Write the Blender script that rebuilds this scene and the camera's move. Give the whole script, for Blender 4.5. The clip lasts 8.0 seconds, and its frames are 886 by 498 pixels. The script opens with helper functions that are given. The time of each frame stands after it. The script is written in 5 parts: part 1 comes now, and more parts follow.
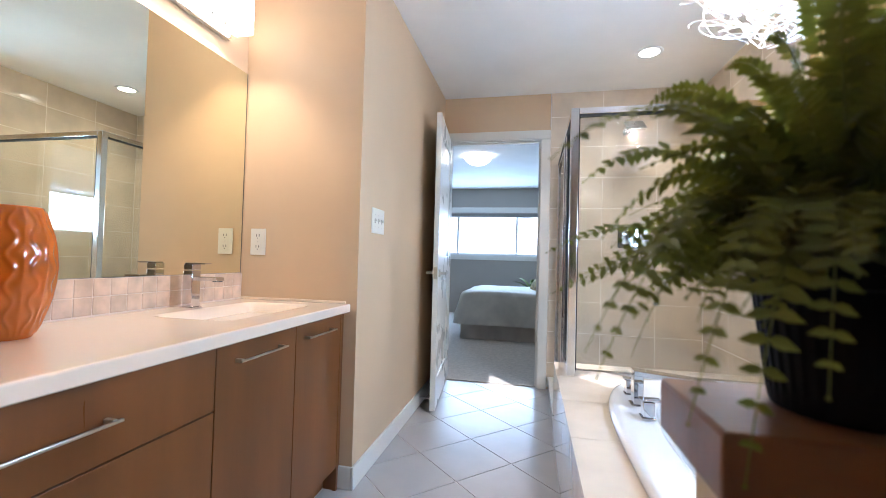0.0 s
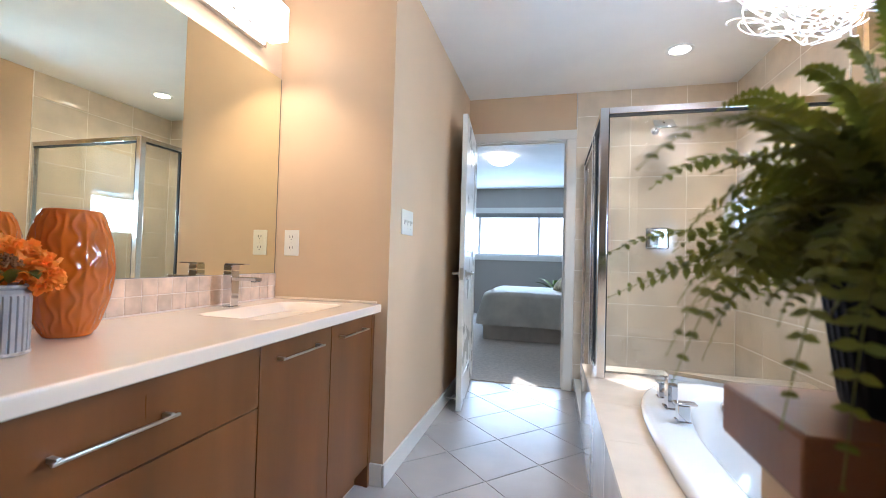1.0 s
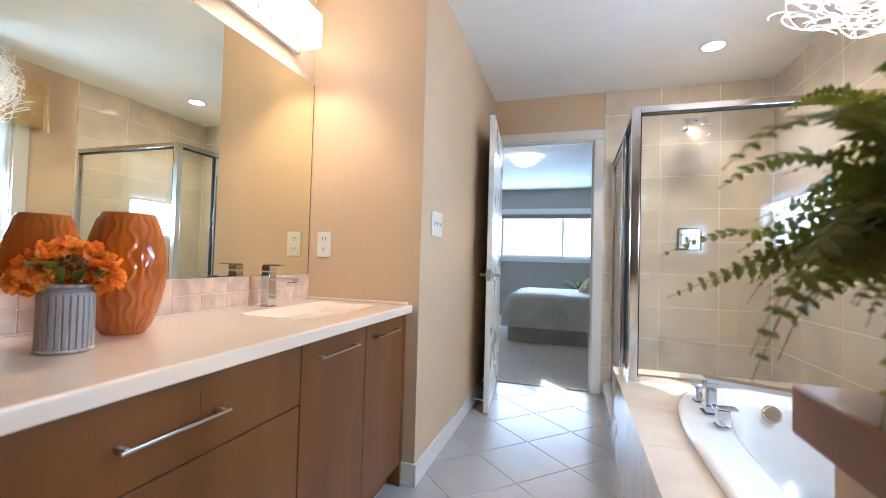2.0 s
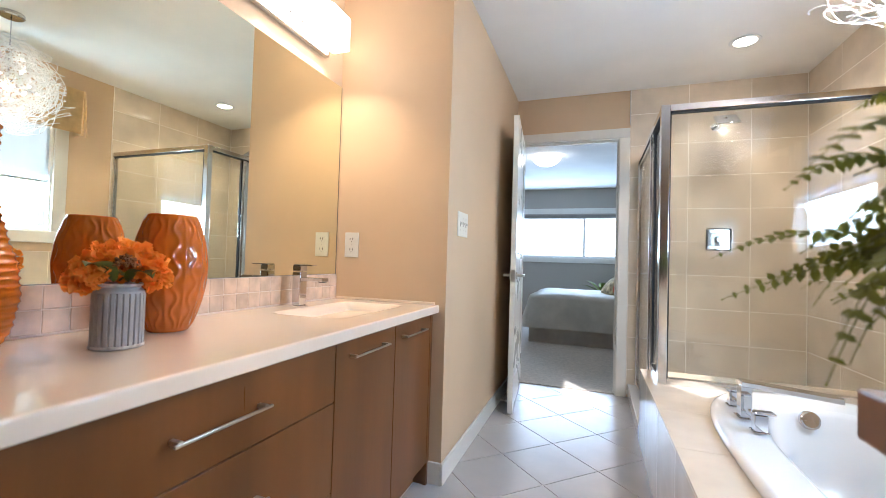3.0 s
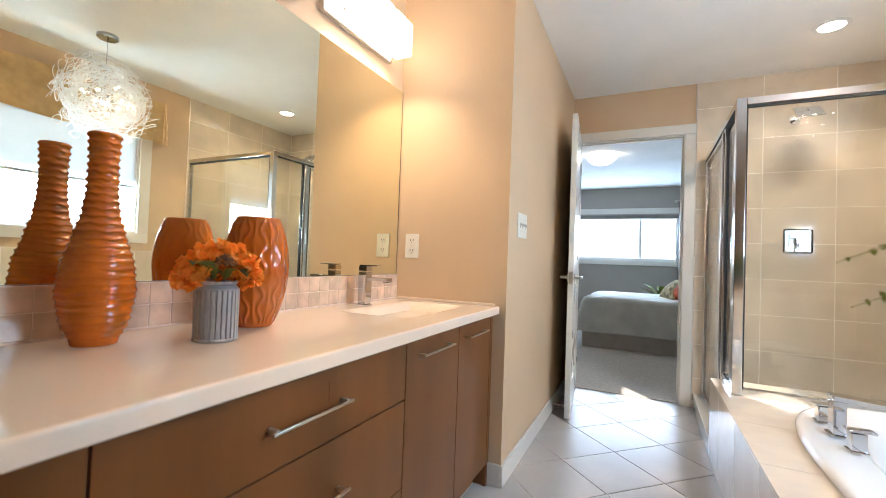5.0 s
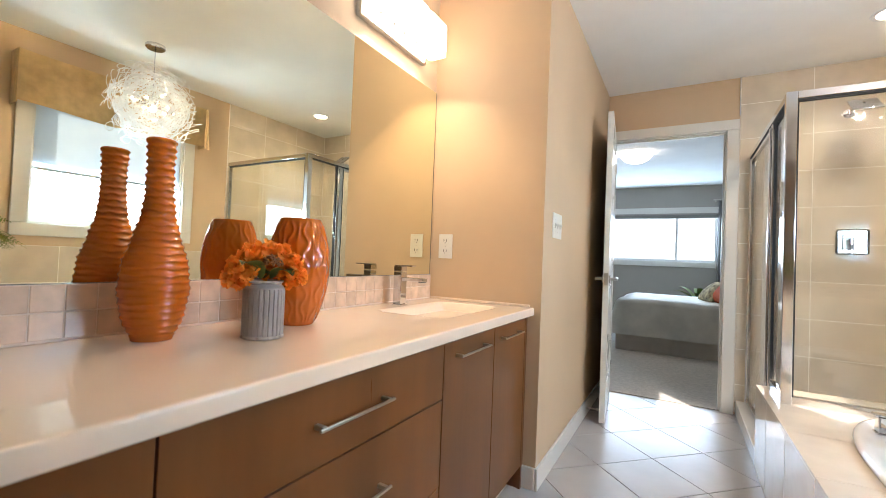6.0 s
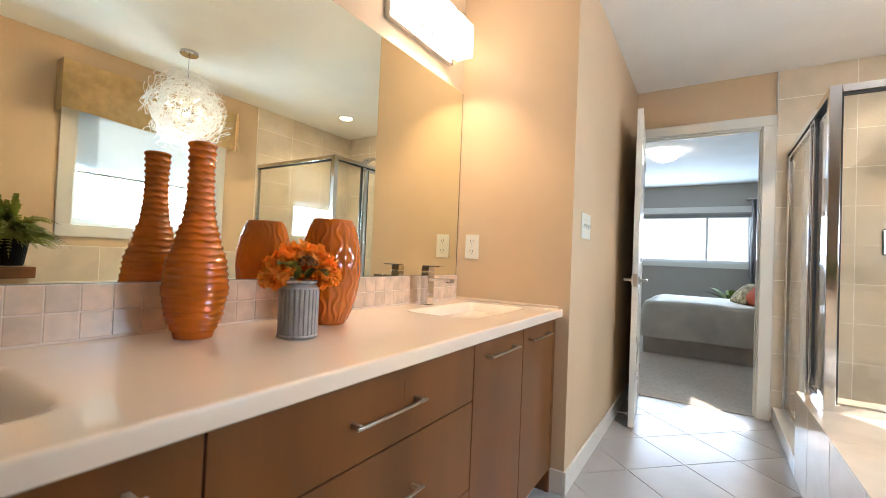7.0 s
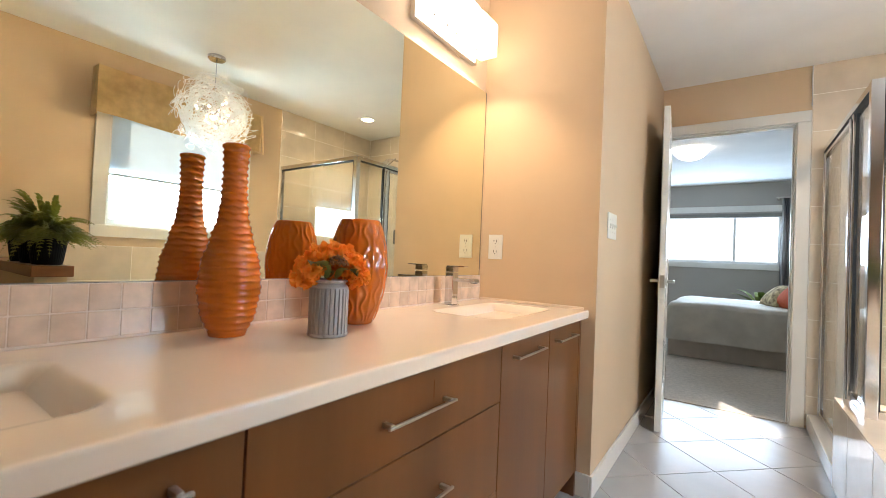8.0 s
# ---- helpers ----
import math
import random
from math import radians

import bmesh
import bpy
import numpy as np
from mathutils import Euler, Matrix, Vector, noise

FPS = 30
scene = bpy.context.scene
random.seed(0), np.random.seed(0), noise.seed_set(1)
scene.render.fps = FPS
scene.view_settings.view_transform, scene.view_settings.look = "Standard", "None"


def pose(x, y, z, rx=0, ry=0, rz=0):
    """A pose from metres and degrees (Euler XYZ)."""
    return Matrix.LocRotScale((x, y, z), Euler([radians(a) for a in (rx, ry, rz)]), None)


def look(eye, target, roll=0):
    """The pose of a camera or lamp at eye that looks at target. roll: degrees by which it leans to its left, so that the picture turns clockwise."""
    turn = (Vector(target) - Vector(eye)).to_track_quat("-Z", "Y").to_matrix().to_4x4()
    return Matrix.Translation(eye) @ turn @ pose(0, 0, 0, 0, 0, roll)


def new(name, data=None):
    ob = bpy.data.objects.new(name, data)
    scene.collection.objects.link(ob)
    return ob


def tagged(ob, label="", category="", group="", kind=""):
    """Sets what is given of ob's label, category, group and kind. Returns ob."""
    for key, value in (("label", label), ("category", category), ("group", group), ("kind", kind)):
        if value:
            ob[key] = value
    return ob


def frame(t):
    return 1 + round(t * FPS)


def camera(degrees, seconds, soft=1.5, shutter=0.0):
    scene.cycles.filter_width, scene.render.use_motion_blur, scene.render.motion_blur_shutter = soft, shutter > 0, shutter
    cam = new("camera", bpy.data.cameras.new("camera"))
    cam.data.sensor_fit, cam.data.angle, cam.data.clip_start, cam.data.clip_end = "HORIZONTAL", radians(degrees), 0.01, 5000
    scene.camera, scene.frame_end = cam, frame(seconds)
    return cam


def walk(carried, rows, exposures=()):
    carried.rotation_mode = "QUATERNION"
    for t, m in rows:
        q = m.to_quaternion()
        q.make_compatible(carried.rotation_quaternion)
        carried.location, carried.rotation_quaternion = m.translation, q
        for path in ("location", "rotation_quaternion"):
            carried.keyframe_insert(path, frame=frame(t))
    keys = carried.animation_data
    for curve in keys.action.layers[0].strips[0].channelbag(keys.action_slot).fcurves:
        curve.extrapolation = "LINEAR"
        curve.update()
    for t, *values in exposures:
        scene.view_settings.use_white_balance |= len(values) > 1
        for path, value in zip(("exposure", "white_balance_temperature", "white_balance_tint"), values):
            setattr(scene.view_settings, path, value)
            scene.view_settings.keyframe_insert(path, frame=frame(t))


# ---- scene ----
cam = camera(93.1, 8.0, soft=0.55)
cam.data.dof.use_dof, cam.data.dof.focus_distance, cam.data.dof.aperture_fstop = True, 2.4, 4.6
PATH = [
    (0, (1.354, -1.761, 1.024), (0.94, 0.195, 1.075), 1.5),
    (0.5, (1.331, -1.774, 1.024), (0.877, 0.173, 1.077), 1.5),
    (1, (1.31, -1.787, 1.027), (0.808, 0.149, 1.076), 1.6),
    (1.5, (1.288, -1.798, 1.024), (0.737, 0.124, 1.076), 1.6),
    (3, (1.231, -1.83, 1.024), (0.556, 0.052, 1.076), 1.7),
    (3.5, (1.211, -1.837, 1.023), (0.494, 0.029, 1.075), 1.8),
    (4, (1.198, -1.848, 1.024), (0.424, -0.004, 1.074), 1.9),
    (4.5, (1.182, -1.857, 1.023), (0.363, -0.033, 1.073), 2.0),
    (6, (1.142, -1.882, 1.023), (0.154, -0.143, 1.068), 2.3),
    (6.5, (1.125, -1.887, 1.022), (0.092, -0.175, 1.066), 2.4),
    (7, (1.118, -1.895, 1.023), (0.044, -0.208, 1.065), 2.4),
    (7.5, (1.104, -1.901, 1.022), (-0.002, -0.235, 1.063), 2.4),
    (8, (1.094, -1.907, 1.021), (-0.051, -0.268, 1.061), 2.5),
]
walk(cam, [(t, look(eye, aim, roll)) for t, eye, aim, roll in PATH], exposures=[(0, 0.99, 5500, 13.5), (2, 1.00, 5680, 13), (4, 1.03, 6060, 13), (6, 1.04, 6430, 12.5), (8, 1.05, 6620, 12.5)])

# ---------------- light ----------------
SUN = Vector((-1.1, 1.28, -1.0)).normalized()
world = bpy.data.worlds.new("sky")
scene.world = world
world.use_nodes = True
wn = world.node_tree.nodes
sky = wn.new("ShaderNodeTexSky")
sky.sky_type, sky.sun_disc = "NISHITA", False
sky.sun_elevation, sky.sun_rotation = math.asin(-SUN.z), math.atan2(-SUN.x, -SUN.y)
sky.air_density, sky.dust_density = 1.0, 2.0
wn["Background"].inputs["Strength"].default_value = 0.12
world.node_tree.links.new(sky.outputs[0], wn["Background"].inputs["Color"])


def lamp(name, kind, m, power, colour, **props):
    data = bpy.data.lights.new(name, kind)
    data.energy, data.color = power, colour
    for key, value in props.items():
        if key == "size":
            data.size = value
        elif key == "size_y":
            data.shape, data.size_y = "RECTANGLE", value
        elif key == "angle":
            data.angle = value
        elif key == "radius":
            data.shadow_soft_size = value
        elif key == "spot":
            data.spot_size, data.spot_blend = value, 0.55
    ob = new(name, data)
    ob.matrix_basis = m
    return ob


lamp("sun", "SUN", look((6, -8, 6), Vector((6, -8, 6)) + SUN), 5.0, (1.0, 0.95, 0.88), angle=radians(0.55))
# daylight standing in the window openings
lamp("bath_window_light", "AREA", look((2.70, -0.34, 1.36), (0, -0.34, 1.1)), 20, (0.52, 0.76, 1.0), size=0.95, size_y=0.4)
lamp("bed_window_light", "AREA", look((0.45, 6.36, 1.5), (0.45, 0, 0.7)), 52, (0.52, 0.74, 1.0), size=2.4, size_y=0.8)
# the lit lamps of the place
WARM = (1.0, 0.70, 0.42)
lamp("chandelier_light", "POINT", pose(2.06, -0.39, 1.975), 54, (1.0, 0.79, 0.56), radius=0.02)
# the open undersides of the three vanity shades
for shade_y in (-0.5425, -0.3775, -0.2125):
    lamp("vanity_shade_beam", "SPOT", pose(0.085, shade_y, 1.98), 4.0, (1.0, 0.74, 0.50), radius=0.02, spot=radians(126))
lamp("downlight_beam", "SPOT", pose(2.08, 1.165, 2.395), 24, (1.0, 0.86, 0.68), radius=0.14, spot=radians(140))


# ---------------- materials ----------------
def material(name, base, rough=0.5, metal=0.0, vary=0.06, scale=6.0, grain=0.0, grain_scale=120.0, island=0.0, rough_vary=0.05,
             stretch=(1, 1, 1), coat=0.0, dark=None, sheen=0.0, spec=0.5, trans=0.0, subsurface=0.0):
    m = bpy.data.materials.new(name)
    m.use_nodes = True
    t = m.node_tree
    n, link = t.nodes, t.links.new
    b = n["Principled BSDF"]
    coord, mapping = n.new("ShaderNodeTexCoord"), n.new("ShaderNodeMapping")
    mapping.inputs["Scale"].default_value = stretch
    if island:
        spot = n.new("ShaderNodeNewGeometry")
        link(spot.outputs["Position"], mapping.inputs[0])
    else:
        link(coord.outputs["Object"], mapping.inputs[0])
    big = n.new("ShaderNodeTexNoise")
    big.inputs["Scale"].default_value, big.inputs["Detail"].default_value = scale, 6
    link(mapping.outputs[0], big.inputs["Vector"])
    ramp = n.new("ShaderNodeValToRGB")
    lo = dark if dark else tuple(c * (1 - vary) for c in base)
    hi = tuple(min(1, c * (1 + vary)) for c in base)
    ramp.color_ramp.elements[0].position, ramp.color_ramp.elements[1].position = 0.3, 0.7
    ramp.color_ramp.elements[0].color, ramp.color_ramp.elements[1].color = (*lo, 1), (*hi, 1)
    link(big.outputs[0], ramp.inputs[0])
    colour = ramp.outputs[0]
    if island:
        info, add, hue = n.new("ShaderNodeObjectInfo"), n.new("ShaderNodeMapRange"), n.new("ShaderNodeHueSaturation")
        add.inputs["To Min"].default_value, add.inputs["To Max"].default_value = 1 - island, 1 + island
        link(info.outputs["Random"], add.inputs[0])
        link(add.outputs[0], hue.inputs["Value"])
        link(colour, hue.inputs["Color"])
        colour = hue.outputs[0]
    link(colour, b.inputs["Base Color"])
    fine = n.new("ShaderNodeTexNoise")
    fine.inputs["Scale"].default_value, fine.inputs["Detail"].default_value = grain_scale, 3
    link(mapping.outputs[0], fine.inputs["Vector"])
    rr = n.new("ShaderNodeMapRange")
    rr.inputs["To Min"].default_value, rr.inputs["To Max"].default_value = max(0, rough - rough_vary), min(1, rough + rough_vary)
    link(big.outputs[0], rr.inputs[0])
    link(rr.outputs[0], b.inputs["Roughness"])
    if grain:
        bump = n.new("ShaderNodeBump")
        bump.inputs["Strength"].default_value, bump.inputs["Distance"].default_value = min(1, grain), 0.002
        link(fine.outputs[0], bump.inputs["Height"])
        link(bump.outputs[0], b.inputs["Normal"])
    b.inputs["Metallic"].default_value = metal
    b.inputs["Coat Weight"].default_value = coat
    b.inputs["Coat Roughness"].default_value = 0.03
    b.inputs["Sheen Weight"].default_value = sheen
    b.inputs["Specular IOR Level"].default_value = spec
    if subsurface:
        b.inputs["Subsurface Weight"].default_value = subsurface
        b.inputs["Subsurface Radius"].default_value = (0.01, 0.006, 0.003)
    return m


def glow(name, colour, strength):
    m = bpy.data.materials.new(name)
    m.use_nodes = True
    b = m.node_tree.nodes["Principled BSDF"]
    b.inputs["Base Color"].default_value = (0.8, 0.8, 0.8, 1)
    b.inputs["Emission Color"].default_value = (*colour, 1)
    b.inputs["Emission Strength"].default_value = strength
    return m


def clear_glass(name, tint, base_gloss):
    """Thin clear glass: mostly see-through, its gloss rising towards grazing angles."""
    m = bpy.data.materials.new(name)
    m.use_nodes = True
    t = m.node_tree
    n, link = t.nodes, t.links.new
    n.remove(n["Principled BSDF"])
    lw, power, ramp = n.new("ShaderNodeLayerWeight"), n.new("ShaderNodeMath"), n.new("ShaderNodeMapRange")
    power.operation = "POWER"
    power.inputs[1].default_value = 4.0
    ramp.inputs["To Min"].default_value, ramp.inputs["To Max"].default_value = base_gloss, 0.9
    link(lw.outputs["Facing"], power.inputs[0])
    link(power.outputs[0], ramp.inputs[0])
    clear, gloss, mix = n.new("ShaderNodeBsdfTransparent"), n.new("ShaderNodeBsdfGlossy"), n.new("ShaderNodeMixShader")
    clear.inputs[0].default_value = (*tint, 1)
    gloss.inputs["Roughness"].default_value = 0.015
    link(ramp.outputs[0], mix.inputs[0])
    link(clear.outputs[0], mix.inputs[1])
    link(gloss.outputs[0], mix.inputs[2])
    link(mix.outputs[0], n["Material Output"].inputs[0])
    return m


def woven(name, base, scale, depth, rough=0.9, sheen=0.3, passing=0.0):
    m = material(name, base, rough, vary=0.1, scale=5, grain=depth, grain_scale=scale, sheen=sheen)
    return see_through(m, base, passing) if passing else m


def see_through(m, colour, share):
    """Lets a share of the light pass through a thin sheet, scattered."""
    t = m.node_tree
    b, out = t.nodes["Principled BSDF"], t.nodes["Material Output"]
    tr, mix = t.nodes.new("ShaderNodeBsdfTranslucent"), t.nodes.new("ShaderNodeMixShader")
    tr.inputs[0].default_value = (*colour, 1)
    mix.inputs[0].default_value = share
    t.links.new(b.outputs[0], mix.inputs[1])
    t.links.new(tr.outputs[0], mix.inputs[2])
    t.links.new(mix.outputs[0], out.inputs[0])
    return m


PAINT = material("tan_wall_paint", (0.645, 0.47, 0.30), 0.55, vary=0.03, scale=2.5, grain=0.12, grain_scale=260)
BED_PAINT = material("grey_wall_paint", (0.40, 0.365, 0.32), 0.6, vary=0.03, scale=2, grain=0.12, grain_scale=260)
CEIL = material("ceiling_paint", (0.88, 0.86, 0.82), 0.85, vary=0.03, scale=3, grain=0.25, grain_scale=180)
TRIM = material("white_trim_paint", (0.78, 0.75, 0.69), 0.35, vary=0.025, scale=4, grain=0.05, grain_scale=90)
DOORP = material("white_door_paint", (0.80, 0.78, 0.73), 0.28, vary=0.02, scale=4, grain=0.05, grain_scale=90)
FLOOR = material("floor_tile_glaze", (0.49, 0.47, 0.46), 0.26, vary=0.035, scale=7, grain=0.02, grain_scale=40, island=0.03, rough_vary=0.015)
GROUT = material("pale_grout", (0.90, 0.84, 0.75), 0.85, vary=0.08, scale=20, grain=0.4, grain_scale=300)
FGROUT = material("floor_grout", (0.74, 0.67, 0.58), 0.85, vary=0.1, scale=20, grain=0.4, grain_scale=300)
WTILE = material("beige_wall_tile", (0.71, 0.605, 0.475), 0.09, vary=0.10, scale=5, island=0.035, rough_vary=0.03)
DTILE = material("cream_deck_tile", (0.64, 0.54, 0.43), 0.06, vary=0.08, scale=6, island=0.02, rough_vary=0.02)
STILE = material("stone_splash_tile", (0.68, 0.505, 0.37), 0.24, vary=0.17, scale=18, grain=0.08, grain_scale=90, island=0.09)
SGROUT = material("splash_grout", (0.74, 0.61, 0.50), 0.85, vary=0.08, scale=20, grain=0.4, grain_scale=300)
COUNTER = material("cream_solid_counter", (0.90, 0.745, 0.59), 0.03, vary=0.015, scale=5, rough_vary=0.01, coat=0.2, spec=0.6)
WOOD = material("brown_cabinet_wood", (0.182, 0.066, 0.0165), 0.30, vary=0.22, scale=7, grain=0.07, grain_scale=60, stretch=(1, 1, 0.12), island=0.05, spec=0.5)
CARC = material("cabinet_carcass", (0.07, 0.04, 0.022), 0.6, vary=0.1)
CAPW = material("stained_wood_cap", (0.23, 0.088, 0.033), 0.32, vary=0.25, scale=10, grain=0.1, grain_scale=70, stretch=(0.12, 1, 1), coat=0.2)
CHROME = material("polished_chrome", (0.66, 0.66, 0.68), 0.05, metal=1.0, vary=0.02, rough_vary=0.02)
NICKEL = material("brushed_nickel", (0.62, 0.58, 0.52), 0.28, metal=1.0, vary=0.05, grain=0.05, grain_scale=200, stretch=(1, 0.1, 1))
FRAMEM = material("bright_shower_frame", (0.74, 0.74, 0.75), 0.14, metal=1.0, vary=0.03, rough_vary=0.03)
GASKET = material("black_gasket", (0.012, 0.012, 0.012), 0.6, vary=0.1)
MIRROR = material("silvered_mirror", (0.915, 0.915, 0.755), 0.0, metal=1.0, vary=0.0, rough_vary=0.0)
MEDGE = material("mirror_edge", (0.16, 0.15, 0.12), 0.3, vary=0.05)
GLASS = clear_glass("shower_glass", (0.955, 0.965, 0.95), 0.06)
PANE = clear_glass("window_glass", (0.97, 0.98, 0.98), 0.04)
TUBW = material("white_acrylic", (0.74, 0.73, 0.71), 0.10, vary=0.01, rough_vary=0.02, coat=0.4)
PLASTIC = material("ivory_plastic", (0.80, 0.77, 0.69), 0.35, vary=0.015)
SLOT = material("dark_slot", (0.03, 0.028, 0.025), 0.6)
ORANGE = material("burnt_orange_glaze", (0.54, 0.122, 0.005), 0.20, vary=0.22, scale=14, grain=0.12, grain_scale=70, coat=0.2)
ORANGE2 = material("orange_lacquer", (0.52, 0.115, 0.005), 0.10, vary=0.14, scale=9, grain=0.04, grain_scale=60, coat=0.7)
GREYC = material("grey_ceramic", (0.37, 0.35, 0.34), 0.45, vary=0.12, scale=22, grain=0.15, grain_scale=120)
WORN = material("worn_rim", (0.50, 0.47, 0.43), 0.5, vary=0.3, scale=50, dark=(0.20, 0.17, 0.14))
PETAL = see_through(material("orange_petals", (1.0, 0.50, 0.095), 0.6, vary=0.2, scale=40, dark=(0.94, 0.20, 0.010)), (1.0, 0.33, 0.03), 0.4)
SEED = material("brown_seed_head", (0.24, 0.095, 0.02), 0.7, vary=0.4, scale=60)
LEAF = material("green_leaf", (0.14, 0.18, 0.03), 0.5, vary=0.3, scale=20)
FROND = see_through(material("fern_green", (0.150, 0.158, 0.022), 0.45, vary=0.35, scale=26, island=0.25), (0.29, 0.285, 0.03), 0.28)
STEM = material("fern_stem", (0.085, 0.085, 0.025), 0.6, vary=0.2, scale=30)
BLACKP = material("black_pot", (0.006, 0.006, 0.007), 0.55, vary=0.2, scale=18, grain=0.15, grain_scale=160, spec=0.1)
SOIL = material("dark_soil", (0.03, 0.022, 0.015), 0.95, vary=0.4, scale=60, grain=1, grain_scale=200)
WIRE = material("aluminium_wire", (0.91, 0.92, 0.95), 0.42, metal=0.7, vary=0.03)
SHADEG = glow("lit_opal_glass", (1.0, 0.83, 0.66), 3.8)
BULB = glow("lit_bulb", (1.0, 0.88, 0.70), 22.0)
DISC = glow("lit_downlight", (1.0, 0.90, 0.76), 14.0)
DOME = glow("lit_dome", (1.0, 0.95, 0.88), 5.0)
VALANCE = material("tan_valance_cloth", (0.70, 0.49, 0.24), 0.7, vary=0.1, scale=11, grain=0.5, grain_scale=240, dark=(0.54, 0.36, 0.16), sheen=0.3)
ROLLER = woven("white_roller_blind", (0.76, 0.83, 0.92), 400, 0.2, passing=0.57)
SPREAD = woven("pale_bedspread", (0.86, 0.83, 0.76), 190, 0.8)
SKIRT = woven("grey_bed_skirt", (0.80, 0.73, 0.65), 200, 0.6)
CURTAIN = woven("grey_curtain", (0.25, 0.235, 0.215), 200, 0.5)
PATTERN = material("patterned_cushion", (0.50, 0.40, 0.22), 0.9, vary=0.3, scale=24, dark=(0.10, 0.06, 0.03))
RUST = woven("rust_cushion", (0.46, 0.075, 0.014), 200, 0.6, sheen=0.0)
CARPET = material("beige_carpet", (0.46, 0.40, 0.335), 0.95, vary=0.16, scale=30, grain=1.0, grain_scale=420, sheen=0.3)
VINYL = material("white_vinyl", (0.80, 0.80, 0.79), 0.4, vary=0.01)
GROUND = material("outside_ground", (0.16, 0.15, 0.11), 0.95, vary=0.3, scale=0.02)
ROOFM = material("grey_shingles", (0.22, 0.23, 0.25), 0.9, vary=0.2, scale=3)


# ---------------- building helpers ----------------
def thing(name, place, label, category, group="", kind=""):
    ob = new(name)
    ob.location = place
    ob.empty_display_size = 0.05
    return tagged(ob, label, category, group, kind)


def root_place(ob):
    p = Vector((0, 0, 0))
    while ob is not None:
        p += ob.location
        ob = ob.parent
    return p


def finish(bm, mat, name, smooth=20):
    me = bpy.data.meshes.new(name)
    bmesh.ops.recalc_face_normals(bm, faces=bm.faces[:])
    bm.to_mesh(me)
    bm.free()
    mats = mat if isinstance(mat, (list, tuple)) else [mat]
    for one in mats:
        me.materials.append(one)
    if smooth:
        me.polygons.foreach_set("use_smooth", [True] * len(me.polygons))
        me.set_sharp_from_angle(angle=radians(smooth))
    return me


def part(name, bm, mat, parent=None, label="", smooth=20):
    """Links a bmesh, built in world metres, as one mesh under a thing or a part."""
    if parent is not None:
        bmesh.ops.translate(bm, verts=bm.verts[:], vec=-root_place(parent))
    ob = new(name, finish(bm, mat, name, smooth))
    ob.parent = parent
    if label:
        ob["label"] = label
    return ob


def structure(name, bm, mat, label, category, smooth=20):
    return tagged(new(name, finish(bm, mat, name, smooth)), label, category, kind="structure")


def single(name, bm, mat, place, label, category, group="", smooth=20):
    """A thing that is one mesh, with its origin at its base."""
    bmesh.ops.translate(bm, verts=bm.verts[:], vec=-Vector(place))
    ob = new(name, finish(bm, mat, name, smooth))
    ob.location = place
    return tagged(ob, label, category, group)


def box(bm, x0, x1, y0, y1, z0, z1, bevel=0.0, seg=2):
    r = bmesh.ops.create_cube(bm, size=1.0)
    vs = r["verts"]
    for v in vs:
        v.co = Vector(((x0 + x1) / 2 + v.co.x * (x1 - x0), (y0 + y1) / 2 + v.co.y * (y1 - y0), (z0 + z1) / 2 + v.co.z * (z1 - z0)))
    if bevel:
        edges = list({e for v in vs for e in v.link_edges})
        bmesh.ops.bevel(bm, geom=edges, offset=bevel, segments=seg, profile=0.5, affect="EDGES")
    return bm


def boxes(*rows, bevel=0.0):
    bm = bmesh.new()
    for r in rows:
        box(bm, *r, bevel=bevel)
    return bm


def lathe(profile, segments, centre, shape=None, cap_bottom=True, cap_top=False):
    """Turns (radius, height) round the z axis; shape(angle, height, radius) may push the wall in or out."""
    bm = bmesh.new()
    rings = []
    cx, cy, cz = centre
    for i, (r, z) in enumerate(profile):
        ring = []
        for k in range(segments):
            a = 2 * math.pi * k / segments
            q = r + (shape(a, z, i) if shape else 0)
            ring.append(bm.verts.new((cx + q * math.cos(a), cy + q * math.sin(a), cz + z)))
        rings.append(ring)
    for a, b in zip(rings, rings[1:]):
        for k in range(segments):
            bm.faces.new((a[k], a[(k + 1) % segments], b[(k + 1) % segments], b[k]))
    if cap_bottom:
        bm.faces.new(rings[0])
    if cap_top:
        bm.faces.new(rings[-1])
    return bm


def cylinder(bm, p0, p1, r, sides=16, r2=None):
    p0, p1 = Vector(p0), Vector(p1)
    d = p1 - p0
    m = Matrix.Translation((p0 + p1) / 2) @ d.to_track_quat("Z", "Y").to_matrix().to_4x4()
    bmesh.ops.create_cone(bm, cap_ends=True, segments=sides, radius1=r, radius2=r if r2 is None else r2, depth=d.length, matrix=m)
    return bm


def tube(bm, points, radius, sides=5, taper=1.0):
    """A round wire along points."""
    rings, up = [], Vector((0.31, 0.17, 0.93)).normalized()
    n = len(points)
    for i, p in enumerate(points):
        d = (points[min(i + 1, n - 1)] - points[max(i - 1, 0)]).normalized()
        side = d.cross(up)
        if side.length < 0.05:
            side = d.cross(Vector((1, 0, 0)))
        side.normalize()
        other = d.cross(side)
        r = radius * (1 + (taper - 1) * i / max(1, n - 1))
        rings.append([bm.verts.new(p + (side * math.cos(2 * math.pi * k / sides) + other * math.sin(2 * math.pi * k / sides)) * r) for k in range(sides)])
    for a, b in zip(rings, rings[1:]):
        for k in range(sides):
            bm.faces.new((a[k], a[(k + 1) % sides], b[(k + 1) % sides], b[k]))
    return bm


